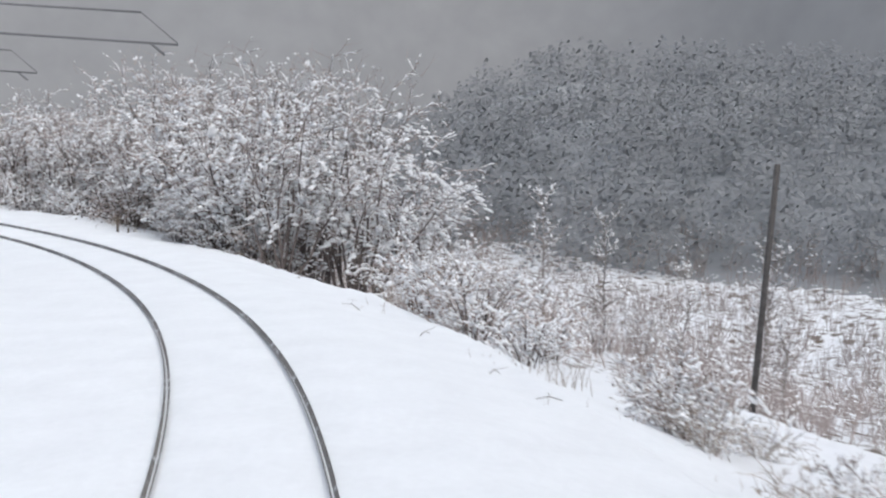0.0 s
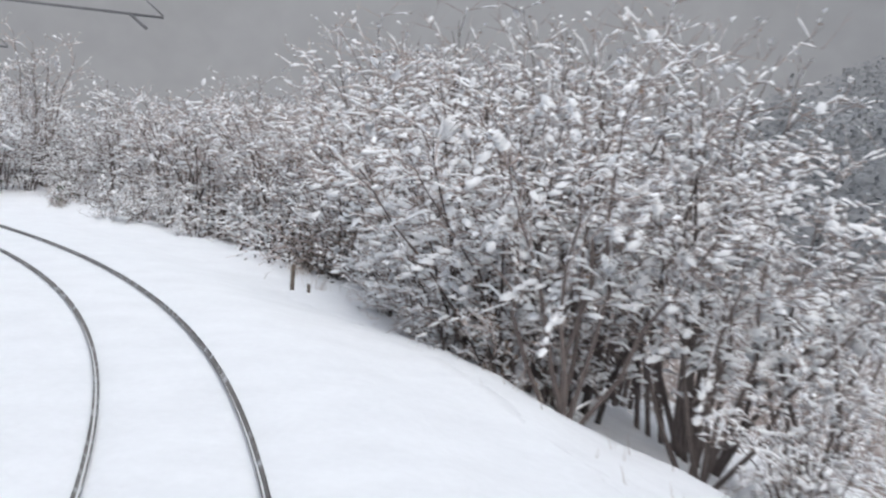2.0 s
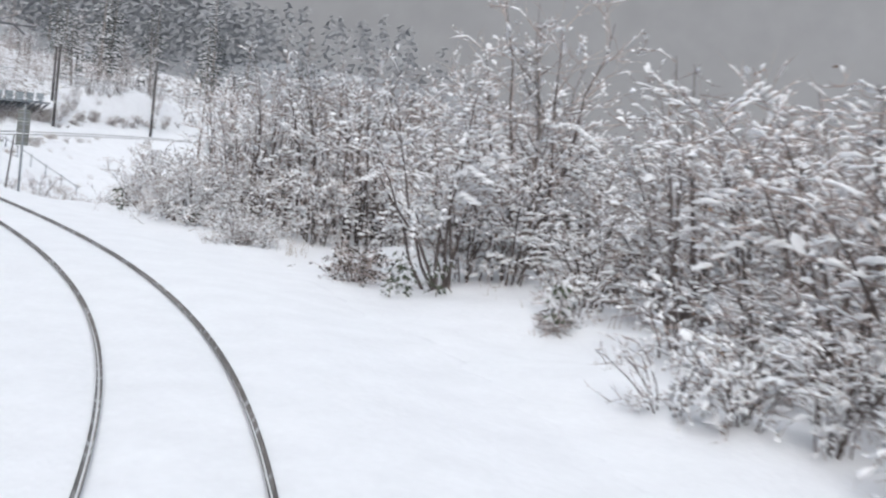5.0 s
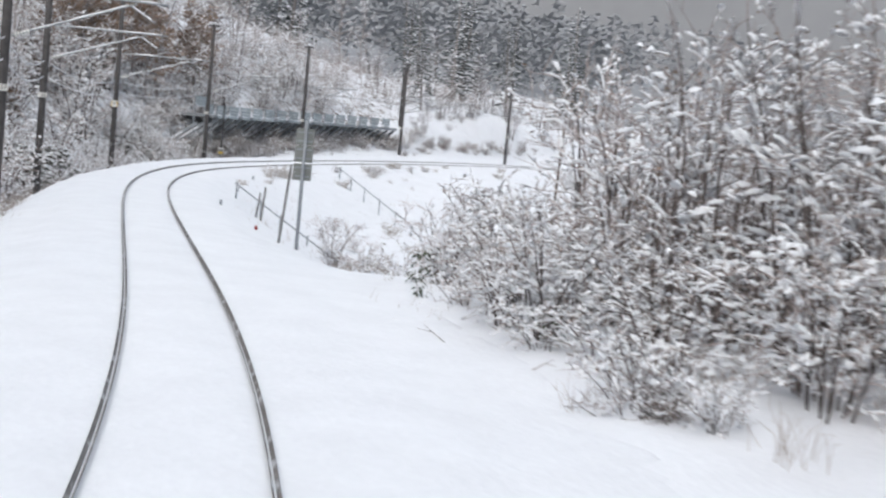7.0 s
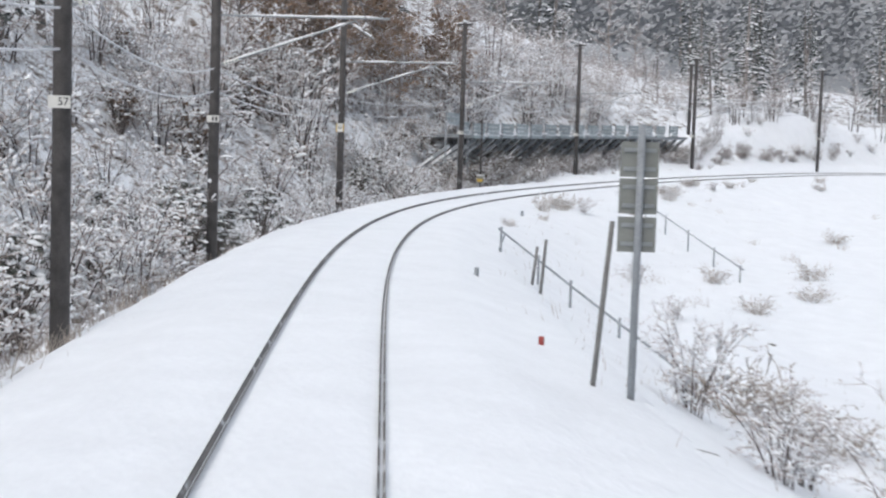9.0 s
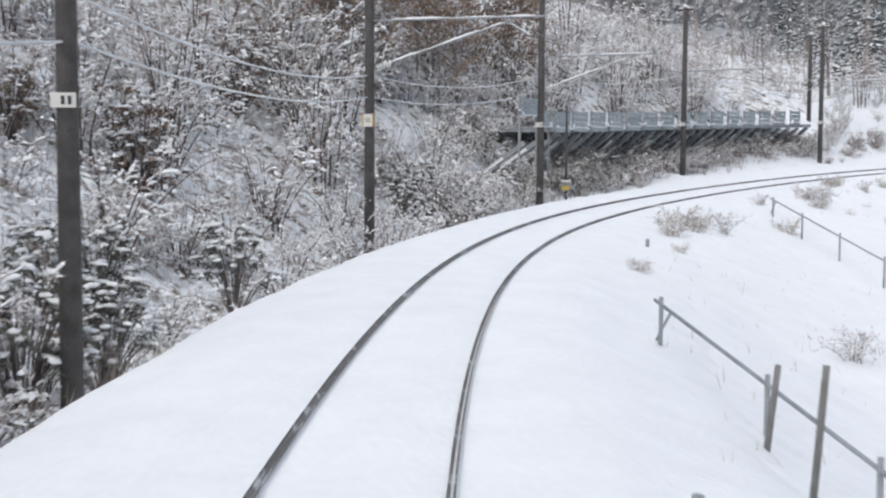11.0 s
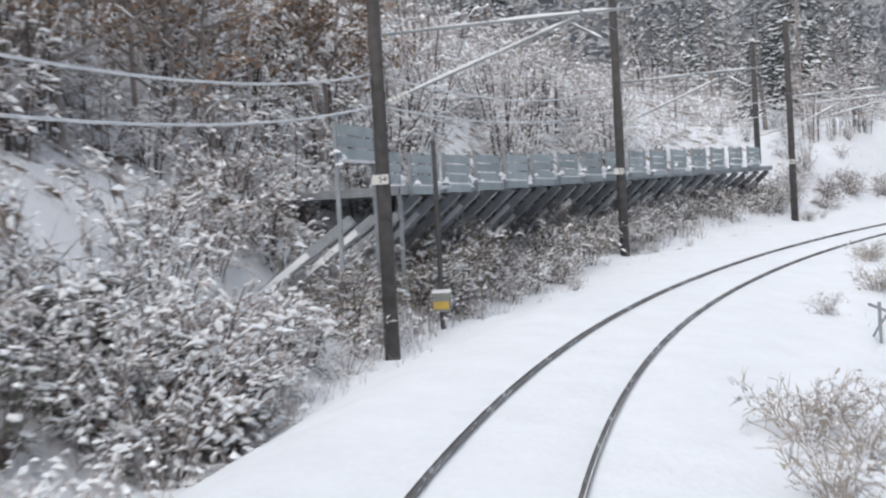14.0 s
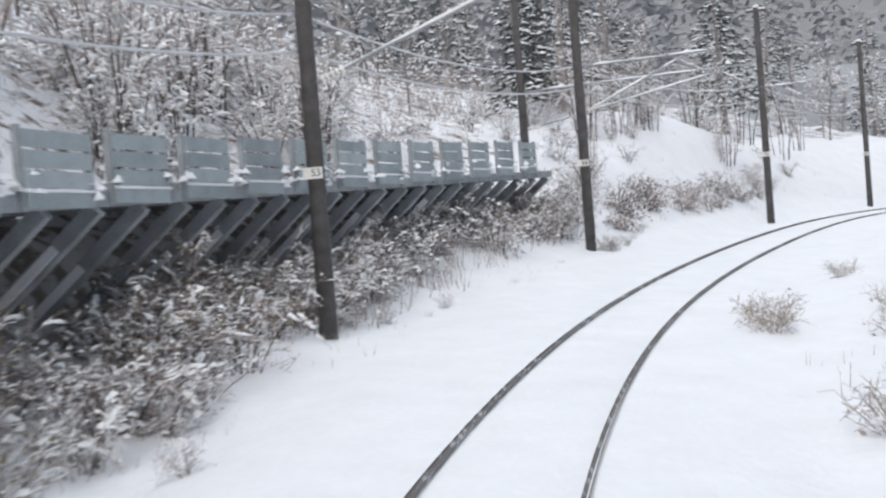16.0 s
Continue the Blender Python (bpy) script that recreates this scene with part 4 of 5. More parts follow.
for i in range(14):
    s, a = prng.uniform(153, 176), 5.2 + 1.2 * prng.random()
    plant_line(prng.choice(["brown", "low", "brown"]), s, -a, prng.uniform(.6, .95))
for i in range(16):
    s, a = prng.uniform(149, 156.8), 4.9 + 1.8 * prng.random()
    plant_line(prng.choice(["low", "brown", "mid"]), s, -a, prng.uniform(.65, .9))
for i in range(34):
    s = prng.uniform(170, 197)
    plant_line(prng.choice(["brown", "brown", "olive", "low"]), s, -(5.0 + 1.3 * prng.random()), prng.uniform(.55, 1.0))
for s, u, z in ((201, -4.6, .8), (204.5, -4.3, .7), (207.5, -4.2, .7), (210.5, -4.5, .8), (214, -4.5, .75), (218, -4.8, .8), (198.5, -6.2, .9), (203, -4.0, .5), (206, -3.6, .45), (212, -4.2, .6), (216, -4.0, .6), (220, -4.6, .5), (199, -5.2, .6), (209, -7.5, .5), (225, -5.5, .6)):
    plant_line("brown", s, u, z)
for i in range(22):
    s, a = prng.uniform(96, 126), 4.0 + .9 * prng.random()
    plant_line("grass", s, -a, prng.uniform(.8, 1.3))
for i in range(26):
    s, a = prng.uniform(148, 169), prng.uniform(9.5, 17)
    plant_line("oak", s, -a, prng.uniform(.75, 1.0))
for i in range(64):
    s, a = prng.uniform(92, 200), prng.uniform(13, 40)
    plant_line(prng.choice(["bare", "bare", "bare", "cedar", "sapling"]), s, -a, prng.uniform(.7, 1.15))
for i in range(26):
    s, a = prng.uniform(212, 300), prng.uniform(13, 50)
    plant_line(prng.choice(["bare", "cedar", "cedar", "cedar"]), s, -a, prng.uniform(.8, 1.2))
for i in range(26):                                    # the wooded slope that rises behind the knoll
    s, a = 206 + 2.0 * i + prng.uniform(-1, 1), prng.uniform(11, 24)
    plant_line(("bare", "cedar", "bare", "sapling")[i % 4], s, -a, prng.uniform(.6, .95))
for s, u in ((206, -8.5), (209, -9.6), (212, -8.2), (215, -9.4), (218, -7.6), (221, -8.8), (225, -8), (229, -7.4), (233, -8.4)):
    plant_line("sapling", s, u, prng.uniform(.5, .8))
for i in range(18):
    s, a = prng.uniform(40, 92), prng.uniform(7, 30)
    plant_line(prng.choice(["mid", "bare"]), s, -a, prng.uniform(.8, 1.1))


for i in range(11):
    s = prng.uniform(161.8, 171.5)
    plant_line(prng.choice(["olive", "low", "brown"]), s, -(4.35 + .9 * prng.random() + max(0, s - 168) * .04), prng.uniform(.5, .85))
for i in range(16):
    s = prng.uniform(160.8, 198)
    plant_line(prng.choice(["low", "grass", "brown"]), s, -(3.2 + 1.3 * prng.random()), prng.uniform(.2, .42))
for i in range(16):
    s = prng.uniform(199, 226)
    plant_line(prng.choice(["mid", "low", "upright", "brown"]), s, -prng.uniform(5.5, 14), prng.uniform(.35, .7))


def thicket_stuff(name, n, zone, h0, h1, seed, label, mat, snow=.8, stalks=7):
    """Countless thin stems and snow lumps over a stretch of ground, as one mesh each."""
    rng = random.Random(seed)
    pos = [zone(rng) for _ in range(n)]
    P = np.array([(*on_line(s, u)[:2],) for s, u in pos])
    Z = ground_z(P[:, 0], P[:, 1])
    g, sn = Soup(), Soup()
    for (x, y), z in zip(P, Z):
        h = rng.uniform(h0, h1)
        for k in range(stalks):
            b = Vector((x + rng.uniform(-.5, .5), y + rng.uniform(-.5, .5), z - .1))
            t = b + Vector((rng.uniform(-.35, .35) * h, rng.uniform(-.35, .35) * h, h * rng.uniform(.5, 1.0)))
            g.spike(b, t, .006 + .005 * h)
            if rng.random() < snow:
                c = b.lerp(t, rng.uniform(.4, 1.0))
                r = rng.uniform(.03, .08) * (.7 + .2 * h)
                sn.blob(c, r * rng.uniform(1, 2.2), r, r * .8, rng)
    a = part(name, g, mat)
    tagged(a, label, "undergrowth", kind="stuff")
    if sn.v:
        b = part("snow_lumps", sn, SNOW_LOAD, None, "", True)
        tagged(b, "fresh snow caught in the undergrowth", "snow", kind="stuff")


thicket_stuff("undergrowth", 2200, lambda r: (r.uniform(92, 153), -4.6 - 13 * r.random()), .3, 1.4, 1, "tangled brown undergrowth on the snowy slope", TWIG, .9, 6)
thicket_stuff("undergrowth", 900, lambda r: (r.uniform(153, 200), -9.4 - 12 * r.random()), .3, 1.1, 2, "tangled brown undergrowth above the bank", TWIG, .9, 6)
thicket_stuff("undergrowth", 1500, lambda r: (r.uniform(140, 222), -13 - 34 * r.random()), 1.2, 3.6, 12, "tangled brown undergrowth on the upper slope", TWIG, .7, 6)
thicket_stuff("bank_brush", 800, lambda r: (r.uniform(150, 194), -4.8 - 2.8 * r.random()), .3, 1.1, 3, "dark brush on the bank under the barrier", BARK, .3, 7)
thicket_stuff("brushwood_field", 2200, lambda r: (lambda s: (s, float(np.interp(s, [-4, 30, 42, 46, 97], [23, 23, 23, 12, 13])) + 26 * r.random()))(r.uniform(-4, 97)), 1.2, 3.4, 4, "grey brushwood standing over the valley floor", SPRAY, .3, 8)
thicket_stuff("brushwood_field", 2000, lambda r: (r.uniform(10, 97), 40 + 46 * r.random()), 1.8, 4.2, 14, "grey brushwood standing over the valley floor", SPRAY, .2, 8)
thicket_stuff("scrub", 700, lambda r: (lambda s: (s, float(np.interp(s, EDGE_S, EDGE_U)) + .5 + 8 * r.random() ** 1.5))(r.uniform(44, 97)), .4, 1.2, 5, "low twiggy scrub under the snowy thicket", TWIG, .9, 6)


thicket_stuff("withered_stalks", 260, lambda r: (r.uniform(99, 175), 3.3 + 9 * r.random() ** 1.4), .1, .38, 7, "sparse withered stalks poking through the snow", STRAW, .0, 3)
thicket_stuff("withered_stalks", 170, lambda r: (lambda s: (s, float(np.interp(s, EDGE_S, EDGE_U)) - 2.0 * r.random() ** 1.6))(r.uniform(6, 95)), .1, .4, 8, "sparse withered stalks at the edge of the thicket", STRAW, .0, 3)
thicket_stuff("withered_stalks", 160, lambda r: (r.uniform(95, 195), -3.4 - 1.4 * r.random()), .1, .4, 9, "sparse withered stalks along the shoulder", STRAW, .0, 3)


thicket_stuff("withered_stalks", 150, lambda r: (r.uniform(196, 230), -3.4 - 9 * r.random()), .15, .5, 19, "sparse withered stalks on the snowy knoll", STRAW, .1, 3)


def far_wood(name, n, place, seed, h0, h1, label, mat=None, tufts=50, fine=1.0):
    """A distant conifer wood: many small ragged crowns in one mesh."""
    rng = random.Random(seed)
    P = np.array([place(rng) for _ in range(n)])
    Z = ground_z(P[:, 0], P[:, 1])
    g = Soup()
    for (x, y), z in zip(P, Z):
        h = rng.uniform(h0, h1)
        w = h * rng.uniform(.16, .26)
        for k in range(tufts):
            t = rng.random() ** .8
            a = rng.uniform(0, 6.28)
            q = w * (1.05 - t) ** .7 * rng.uniform(.3, 1.0)
            c = Vector((x + math.cos(a) * q, y + math.sin(a) * q, z + h * t))
            e = Vector((math.cos(a) + rng.uniform(-.5, .5), math.sin(a) + rng.uniform(-.5, .5), rng.uniform(-.9, .2))).normalized() * h * rng.uniform(.045, .1) * fine
            v = e.orthogonal().normalized() * h * rng.uniform(.018, .038) * fine
            g.add([tuple(c - v), tuple(c + e), tuple(c + v), tuple(c - e * .3)], [(0, 1, 2), (0, 2, 3)])
    tagged(part(name, g, mat or FARWOOD), label, "forest", kind="stuff")


def valley_side(r):
    a, d = radians(r.uniform(-40, 6)), 95 + 115 * r.random() ** .8
    return (d * -math.sin(a), 10 + d * math.cos(a))


# distant crowns carry the haze in their grey material colours
far_wood("far_forest", 4200, valley_side, 3, 4.0, 7.5, "dark conifer forest across the valley, coloured grey for haze", None, 22, 1.15)
far_wood("hill_forest", 520, lambda r: on_line(r.uniform(40, 320), -r.uniform(40, 120))[:2], 4, 9, 14, "conifers high on the hillside, coloured pale for mist", MISTWOOD)


def beyond(r):
    a, d = radians(r.uniform(34, 72)), r.uniform(115, 210)
    return (-98 - d * math.sin(a), 106 + d * math.cos(a))


# both woods below use the pale colour that stands in for mist
far_wood("knoll_forest", 260, lambda r: on_line(r.uniform(55, 125), -r.uniform(26, 75))[:2], 9, 7, 12, "conifers on the near hill, coloured pale for mist", MISTWOOD)
far_wood("ridge_forest", 1500, beyond, 6, 6, 11, "conifer forest beyond the curve, coloured pale for mist", MISTWOOD, 26, 1.1)

# ---- timber poles with brackets and wires ----
POLES = [(105.47, -4.27), (120.54, -4.55), (139.91, -4.9), (157.13, -4.75), (173.64, -4.44), (190.86, -3.87), (209.51, -1.9), (228.0, -2.2)]
EXTRA = [(197.5, -8.0)]
CABLE = [4.5, 4.45, 4.35, 5.15, 5.7, 5.9, 6.0, 6.0, 6.0, 5.0]   # height of the upper cable at each pole


def line_pole(i, s, u):
    p = on_line(s, u)
    z0 = ground_at(p.x, p.y) - .4
    rail_z = on_line(s).z
    top = rail_z + 9.2
    root = new("line_pole")
    root.matrix_basis = pose(p.x, p.y, z0, 0, 0, math.degrees(heading(s)))
    H = top - z0
    sh = Soup()
    sh.tube([(0, 0, 0), (0, 0, H * .5), (0, 0, H)], .155, .12, 12)
    part("shaft", sh, POLE, root, "dark tarred timber shaft", True)
    cap = Soup()
    cap.tube([(0, 0, H), (0, 0, H + .07), (0, 0, H + .12)], .17, .08, 10)
    part("snow_cap", cap, SNOW_LOAD, root, "snow cap", True)
    ca = Soup()
    ca.box((0, 0, H - .12), .85, .1, .1)
    part("crossarm", ca, POLE, root)
    cs = Soup()
    cs.box((0, 0, H - .045), .8, .11, .05)
    part("snow_ledge", cs, SNOW_LOAD, root, "snow on the crossarm")
    zp = rail_z + 3.05 - z0
    hp = .36 if i == 2 else .19
    pl = Soup()
    pl.box((.0, -.158, zp), .34, .012, hp)
    plate = part("number_plate", pl, PLATE, root, "white enamel plate with dark figures")
    for bx_ in ((-.15, .15) if i == 2 else ()):
        band = Soup()
        band.box((bx_, -.1665, zp), .045, .005, hp - .01)
        part("band", band, YELLOW, plate, "yellow strip")
    number = {0: "57", 2: "55", 3: "54", 4: "53"}.get(i)
    if number:
        cu = bpy.data.curves.new("lettering", 'FONT')
        cu.body, cu.size, cu.align_x, cu.align_y, cu.extrude = number, .17, 'CENTER', 'CENTER', .002
        tmp = new("lettering", cu)
        me = bpy.data.meshes.new_from_object(tmp)
        bpy.data.objects.remove(tmp)
        me.materials.clear()
        me.materials.append(INK)
        tx = new("lettering", me)
        tx.parent = plate
        tx.matrix_basis = pose(.0 if i == 2 else .06, -.168, zp, 90, 0, 0)
    else:
        for bx_ in (.0, .09):
            bars = Soup()
            bars.box((bx_, -.167, zp), .045, .006, .11)
            part("marking", bars, INK, plate)
    za = rail_z + 5.85 - z0
    foot, head = Vector((.1, 0, rail_z + 4.5 - z0)), Vector((-u - .75, 0, za - .04))
    for nm, a, b, r in (("bracket_arm", Vector((0, 0, za)), Vector((-u + .15, 0, za + .03)), .03), ("bracket_strut", foot, head, .026),
                        ("steady_arm", Vector((-u - .95, 0, za - .1)), Vector((-u - .25, 0, za - .52)), .022)):
        q = Soup()
        q.tube([a, b], r, r, 6)
        bar = part(nm, q, GALV, root)
        q = Soup()
        rng = random.Random(i * 7 + len(nm))
        n = 9
        ridge(q, [a.lerp(b, .06 + .92 * k / n) + Vector((0, 0, r * .5)) for k in range(n + 1)], r * .7, .042, rng)
        part("snow_strip", q, SNOW_LOAD, bar, "line of fresh snow")
    ins = Soup()
    d = (head - foot).normalized()
    for k in range(5):
        c = foot + d * (.15 + .09 * k)
        ins.tube([c, c + d * .05], .075, .05, 8)
    part("insulator", ins, PLATE, root, "white ribbed insulator")
    for zz in (rail_z + CABLE[i] - z0, rail_z + CABLE[i] - .62 - z0):
        k = Soup()
        k.tube([(-.3, 0, zz), (-.1, 0, zz)], .02, .02, 6)
        part("wire_hook", k, STEELD, root)
    tagged(root, "dark timber pole with number plate and bracket arm", "pole", "poles along the line")
    return p, rail_z


tops = [line_pole(i, *q) for i, q in enumerate(POLES)]
for q in EXTRA:
    line_pole(9, *q)


def wire(name, a, b, sag, r, mat, label):
    w = Soup()
    w.tube([a.lerp(b, t / 14) - Vector((0, 0, 4 * sag * (t / 14) * (1 - t / 14))) for t in range(15)], r, r, 5, False)
    return tagged(part(name, w, mat), label, "wire", "wires between the poles")


first = on_line(88, -4.2)
pts = [(first, on_line(88).z)] + tops
hs = [4.5] + CABLE
for k, ((a, za), (b, zb)) in enumerate(zip(pts[:-1], pts[1:])):
    for dh, sag in ((0, .45), (.62, .4)):
        wire("cable", a + Vector((-.25, .1, za + hs[k] - dh - a.z)), b + Vector((-.25, .1, zb + hs[k + 1] - dh - b.z)), sag, .022, WIRE,
             "sagging line cable coated with fresh snow")
    wire("overhead_wire", a + Vector((0, 0, za + 8.6 - a.z)), b + Vector((0, 0, zb + 8.6 - b.z)), .3, .012, DARKWIRE, "thin overhead wire between timber poles")
for s in range(60, 220, 18):
    a, b = on_line(s, 0, 5.2), on_line(s + 18, 0, 5.2)
    wire("contact_wire", a, b, .02, .01, DARKWIRE, "thin contact wire over the track")


def cantilever_mast(s):
    """A timber mast beside the line with a hinged tube frame reaching over the track."""
    u = -4.3
    p = on_line(s, u)
    z0 = ground_at(p.x, p.y) - .3
    rz = on_line(s).z - z0
    root = new("overhead_mast")
    root.matrix_basis = pose(p.x, p.y, z0, 0, 0, math.degrees(heading(s)))
    q = Soup()
    q.tube([(0, 0, 0), (0, 0, 4), (0, 0, rz + 7.2)], .15, .12, 12)
    part("shaft", q, POLE, root, "dark tarred timber shaft", True)
    tip = 1.05 - u
    for nm, a, b, r in (("lower_tube", (.1, 0, rz + 5.15), (tip, 0, rz + 5.15), .028), ("upper_tube", (.1, 0, rz + 5.77), (tip - .85, 0, rz + 5.83), .026),
                        ("tie_rod", (tip - .85, 0, rz + 5.83), (tip, 0, rz + 5.18), .014), ("steady_arm", (tip - .62, 0, rz + 5.14), (tip - .3, 0, rz + 4.9), .03)):
        q = Soup()
        q.tube([a, b], r, r, 6)
        part(nm, q, DARKWIRE, root, "", True)
    for zz in (5.15, 5.77):
        q = Soup()
        for k in range(4):
            q.tube([(.3 + .1 * k, 0, rz + zz), (.36 + .1 * k, 0, rz + zz)], .07, .045, 8)
        part("insulator", q, PLATE, root, "white ribbed insulator")
    tagged(root, "dark timber mast carrying a tube frame over the track", "mast", "masts of the overhead line")


for s in (30.2, 44.5, 59.0, 73.5, 88.0):
    cantilever_mast(s)

# ---- fence panels on the bank ----
deck_s = np.arange(160.5, 193.1, .5)
deck = Soup()
vs, fs = [], []
for s in deck_s:
    for u, h in ((-5.57, 2.95), (-5.57, 2.75), (-9.3, 2.75), (-9.3, 2.95)):
        vs.append(tuple(on_line(s, u, h)))
n = len(deck_s)
for i in range(n - 1):
    for j in range(4):
        fs.append((i * 4 + j, i * 4 + (j + 1) % 4, (i + 1) * 4 + (j + 1) % 4, (i + 1) * 4 + j))
fs += [(0, 1, 2, 3), tuple((n - 1) * 4 + k for k in (3, 2, 1, 0))]
deck.add(vs, fs)
tagged(part("road_deck", deck, STEELD), "dark concrete road deck jutting from the hillside", "deck", kind="structure")
for s in np.arange(157.5, 193, 1.25):
    a, b = on_line(s, -5.6, 2.74 if s > 160 else 2.3), on_line(s - .35, -8.3, .35)
    root = Soup()
    d = (b - a).normalized()
    x = Vector((-math.sin(heading(s)), math.cos(heading(s)), 0))
    m = Matrix((x, d.cross(x), d)).transposed()
    root.box((a + b) / 2, .17, .2, (b - a).length, m)
    strut = part("strut", root, STEELD)
    if int(s * 4) % 3 != 1:
        cover = Soup()
        t0 = .25 + .1 * math.sin(s * 3)
        mid_ = a.lerp(b, t0 + .2) - x * .1
        cover.box(mid_, .05, .13, (b - a).length * .42, m)
        part("snow_strip", cover, SNOW_LOAD, strut, "snow clinging along the strut")
    tagged(strut, "slanting dark steel strut under the road deck", "strut", "struts under the road deck")
panels = [(156.7, 2.2, 4.2), (158.6, 1.5, 3.7)] + [(160.6 + 2.1 * i, 1.8 - .03 * i, 3.66 + .012 * i) for i in range(15)]
for s, L, top in panels:
    c = on_line(s + L / 2, -5.5)
    zb = on_line(s).z + top - .7
    root = new("barrier_panel")
    root.matrix_basis = pose(c.x, c.y, zb, 0, 0, math.degrees(heading(s + L / 2)) + 90)
    for k in range(-1 if s > 160 else 0, 3):
        q = Soup()
        q.box((0, 0, .12 + .235 * k), L - .12, .04, .2)
        part("board", q, PANEL, root)
    for e in (-1, 1):
        q = Soup()
        low = -.24 if s > 160 else -2.2
        q.box((e * (L / 2 - .03), .05, (low + .74) / 2), .07, .08, .74 - low)
        part("post", q, STEELD, root)
    q = Soup()
    q.box((0, -.03 if s > 160 else .05, -.012), L - .1, .06 if s > 160 else .22, .035)
    part("snow_ledge", q, SNOW_LOAD, root, "snow along the foot of the boards")
    hrng = random.Random(int(s * 10))
    heap = Soup()
    for _ in range(9):
        e = hrng.choice((-1, 1, 1))
        heap.blob((e * (L / 2 - hrng.uniform(-.1, .25)), -.05 + hrng.uniform(-.04, .12), hrng.uniform(-.1, .2)), hrng.uniform(.07, .13), .09, hrng.uniform(.06, .1), hrng)
    part("snow_load", heap, SNOW_LOAD, root, "clumps of snow against the posts", True)["kind"] = "stuff"
    tagged(root, "blue-grey barrier panel at the edge of a road deck", "barrier", "barrier panels on the bank")

# ---- signal sign seen from behind, posts and fallen fence on the inside ----
def ground_post(name, s, u, h, r, mat, label, lean=(0, 0), cat="post", group=""):
    p = on_line(s, u)
    root = Soup()
    root.tube([(0, 0, -.3), (0, 0, h * .6), (0, 0, h)], r, r * .9, 8)
    ob = part(name, root, mat, None, "", True)
    ob.matrix_basis = pose(p.x, p.y, ground_at(p.x, p.y), lean[0], lean[1], math.degrees(heading(s)))
    return tagged(ob, label, cat, group)


p = on_line(101.89, 3.93)
root = new("trackside_sign")
z0 = on_line(101.89).z - .6
root.matrix_basis = pose(p.x, p.y, z0, 0, 0, math.degrees(heading(101.9)) + 4)
q = Soup(); q.tube([(0, 0, -.3), (0, 0, 2), (0, 0, 3.55)], .05, .05, 10)
part("post", q, STEELD, root, "", True)
for k, z in enumerate((2.14, 2.63, 3.1)):
    q = Soup(); q.box((0, .065, z), .5, .02, .45)
    b = part("board", q, SIGNB, root, "grey back of a sign board")
    for e in (-.12, .12):
        q = Soup(); q.box((0, .045, z + e), .42, .022, .05)
        part("batten", q, GALV, b)
tagged(root, "stack of three grey sign boards on a steel post", "sign")
ground_post("timber_post", 102.0, 3.45, 2.15, .036, GREYWOOD, "thin weathered post leaning beside the sign", (-3, 5))
ground_post("timber_post", 117.5, 4.3, 1.4, .042, GREYWOOD, "short weathered post standing in the snow bank", (0, 4))
ground_post("timber_post", 119.5, 4.2, 1.0, .042, GREYWOOD, "short weathered post standing in the snow bank", (0, 6))
ground_post("marker_peg", 114.08, 2.6, .24, .055, STEELD, "small dark marker peg in the snow", cat="peg")
ground_post("marker_peg", 141.35, 2.85, .22, .06, STEELD, "small dark marker peg in the snow", cat="peg")
ground_post("wooden_stake", 45.7, 4.8, .17, .04, WOOD, "short broken wooden stake in the snow", cat="stake")
ground_post("wooden_stake", 45.92, 4.5, .55, .05, WOOD, "weathered wooden stake in the snow", cat="stake")
ground_post("dark_post", 35.88, 24.1, 9.4, .12, POLE, "tall thin dark timber pole in the undergrowth", (0, 4), cat="pole")

# yellow-banded equipment box on a tall thin post
p = on_line(160.0, -4.72)
root = new("equipment_box")
root.matrix_basis = pose(p.x, p.y, p.z - .42, 0, 0, math.degrees(heading(160)) + 12)
q = Soup(); q.tube([(0, .14, -.3), (0, .14, 2), (0, .14, 4.3)], .055, .05, 8)
part("post", q, POLE, root, "tall thin dark post", True)
q = Soup(); q.box((.02, 0, .78), .36, .22, .42)
body = part("body", q, SIGNB, root, "grey-green box")
q = Soup(); q.box((.02, -.115, .72), .34, .012, .16)
part("band", q, YELLOW, body, "yellow band")
q = Soup(); q.box((.02, 0, 1.02), .4, .26, .07)
part("snow_cap", q, SNOW_LOAD, root)
tagged(root, "small yellow-banded equipment box on a tall thin post", "box")

# far poles standing in the field
for s, u, h, lean in ((147.0, 20.1, 7.6, 2), (142.5, 24.8, 8.0, -1), (147.5, 27.0, 6.8, 3), (158.0, 23.5, 5.6, -2)):
    ground_post("field_pole", s, u, h, .085, WOOD, "tall thin grey timber pole standing in the field", (0, lean), cat="pole", group="poles in the field")

# small red marker by the line
ground_post("red_marker", 104.76, 3.1, .12, .045, REDP, "small red marker peg in the snow", cat="peg")


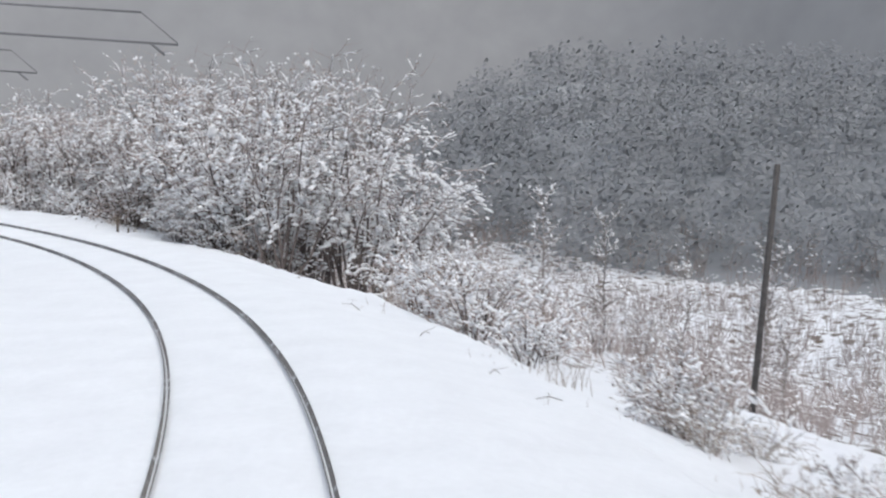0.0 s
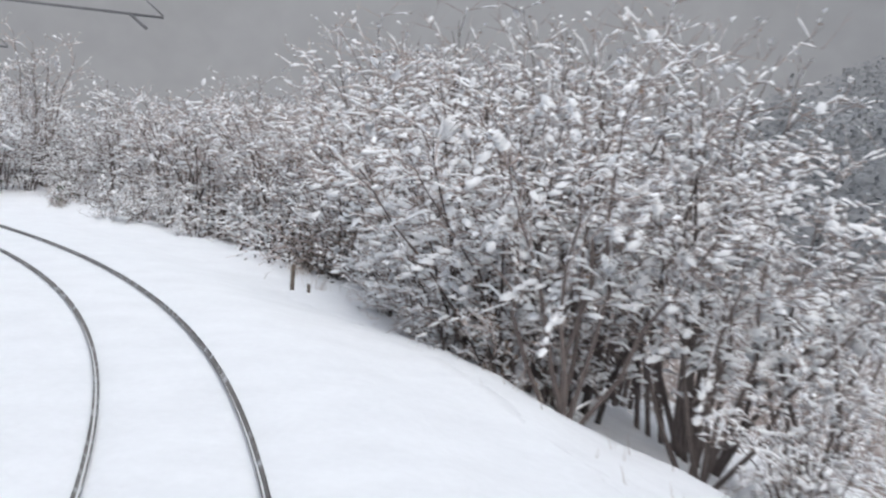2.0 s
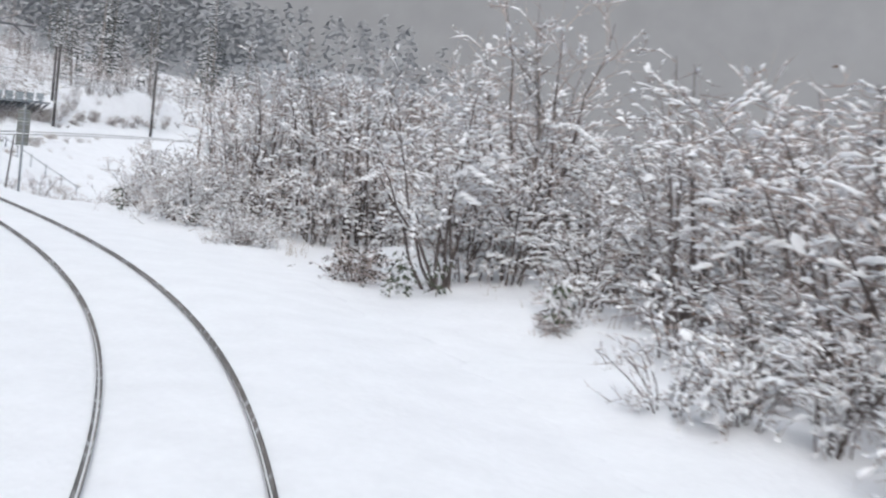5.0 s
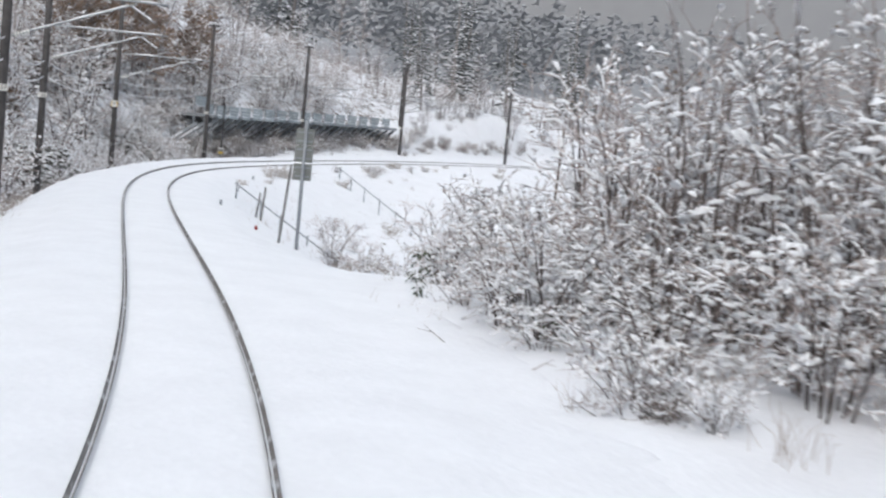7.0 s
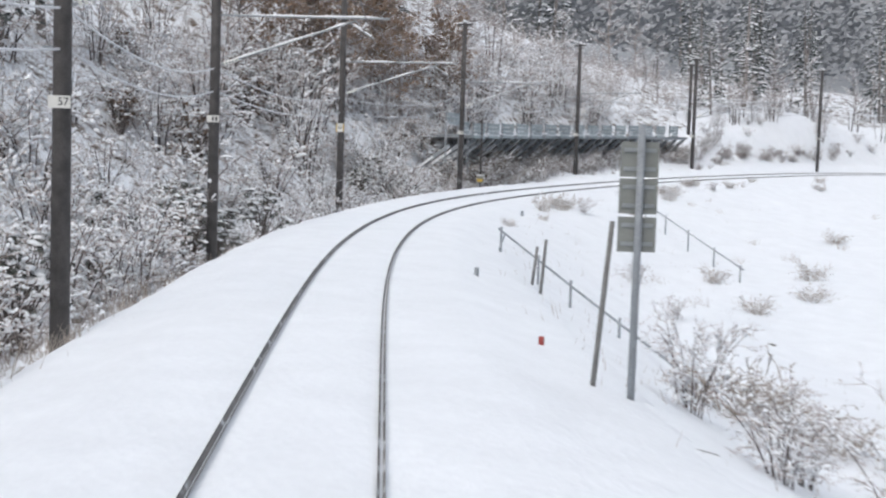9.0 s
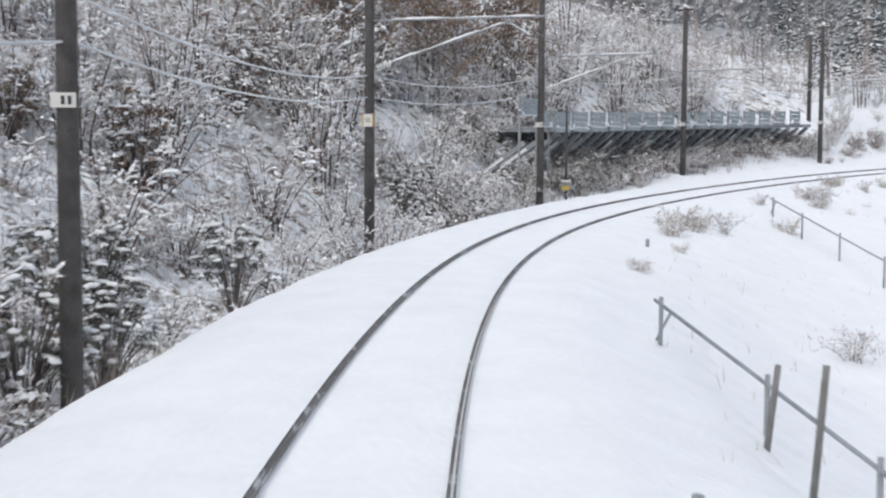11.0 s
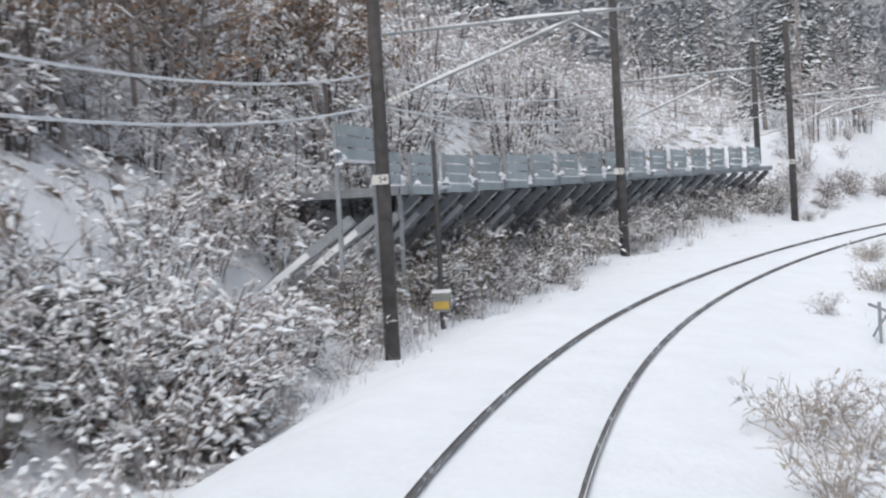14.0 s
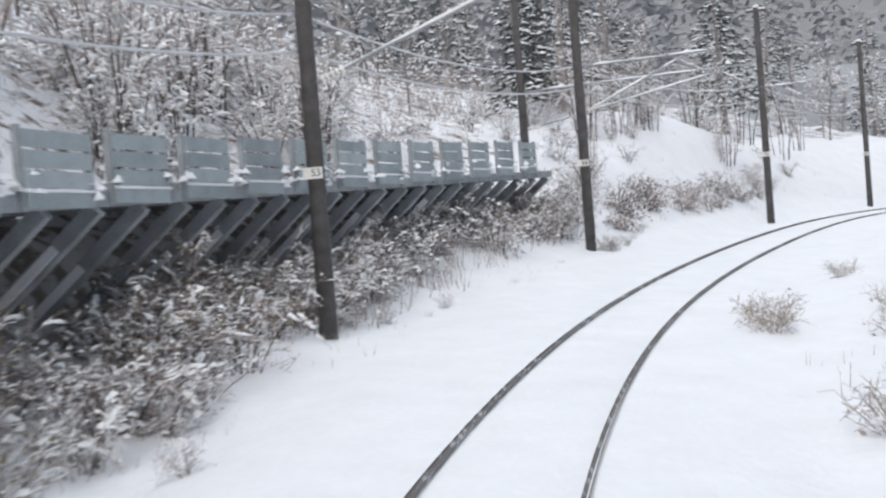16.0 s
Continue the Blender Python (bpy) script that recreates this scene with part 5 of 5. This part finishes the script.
# handrails of the paths down the embankment
def handrail(label, a, b, posts):
    a, b = on_line(*a), on_line(*b)
    root = new("handrail")
    root.matrix_basis = pose(a.x, a.y, a.z)
    d = b - a
    q = Soup()
    q.tube([Vector((0, 0, 0)), d * .5 + Vector((0, 0, -.02)), d], .03, .03, 8)
    part("top_pipe", q, STEELD, root, "", True)
    q = Soup()
    f = d.normalized()
    q.tube([f * .75, Vector((f.x * .3, f.y * .3, -.45)), Vector((f.x * .12, f.y * .12, -.62))], .025, .025, 6)
    part("end_brace", q, STEELD, root, "", True)
    for t in posts:
        o = d * t
        g = ground_at(a.x + o.x, a.y + o.y) - a.z - .2
        q = Soup()
        q.tube([Vector((o.x, o.y, g)), o + Vector((0, 0, .12))], .035, .035, 8)
        part("post", q, STEELD, root, "", True)
    tagged(root, label, "handrail", "handrails on the embankment")


handrail("dark pipe handrail leading down the snowy embankment", (125.0, 3.3, .03), (110.8, 6.6, -1.75), (.02, .3, .5, .75, .98))
handrail("dark pipe handrail leading down the snowy embankment", (160.5, 4.1, .0), (141.0, 12.2, -2.3), (.02, .2, .4, .6, .8, .98))

# fallen sticks poking from the snow
srng = random.Random(77)
for s, u in ((16, 3.4), (19, 3.2), (14.5, 4.0), (22, 3.0), (29, 3.6), (48, 4.6), (50, 5.2), (47, 5.6), (82, 4.2), (84, 3.6), (86.5, 4.4), (80, 4.4), (77, 4.9), (100, 4.6)):
    c = on_line(s, u)
    q = Soup()
    z = ground_at(c.x, c.y)
    a = srng.uniform(0, 6.28)
    l = srng.uniform(.3, .7)
    e = Vector((math.cos(a) * l, math.sin(a) * l, srng.uniform(.03, .2)))
    o = Vector((c.x, c.y, z - .02))
    q.tube([o, o + e * .5 + Vector((0, 0, .06)), o + e], .009, .004, 4)
    q.tube([o + e * .5 + Vector((0, 0, .06)), o + e * .8 + Vector((.12, -.1, .12))], .006, .003, 3)
    tagged(part("fallen_branch", q, BARK), "thin bare branch poking out of the snow", "branch", "fallen branches in the snow")
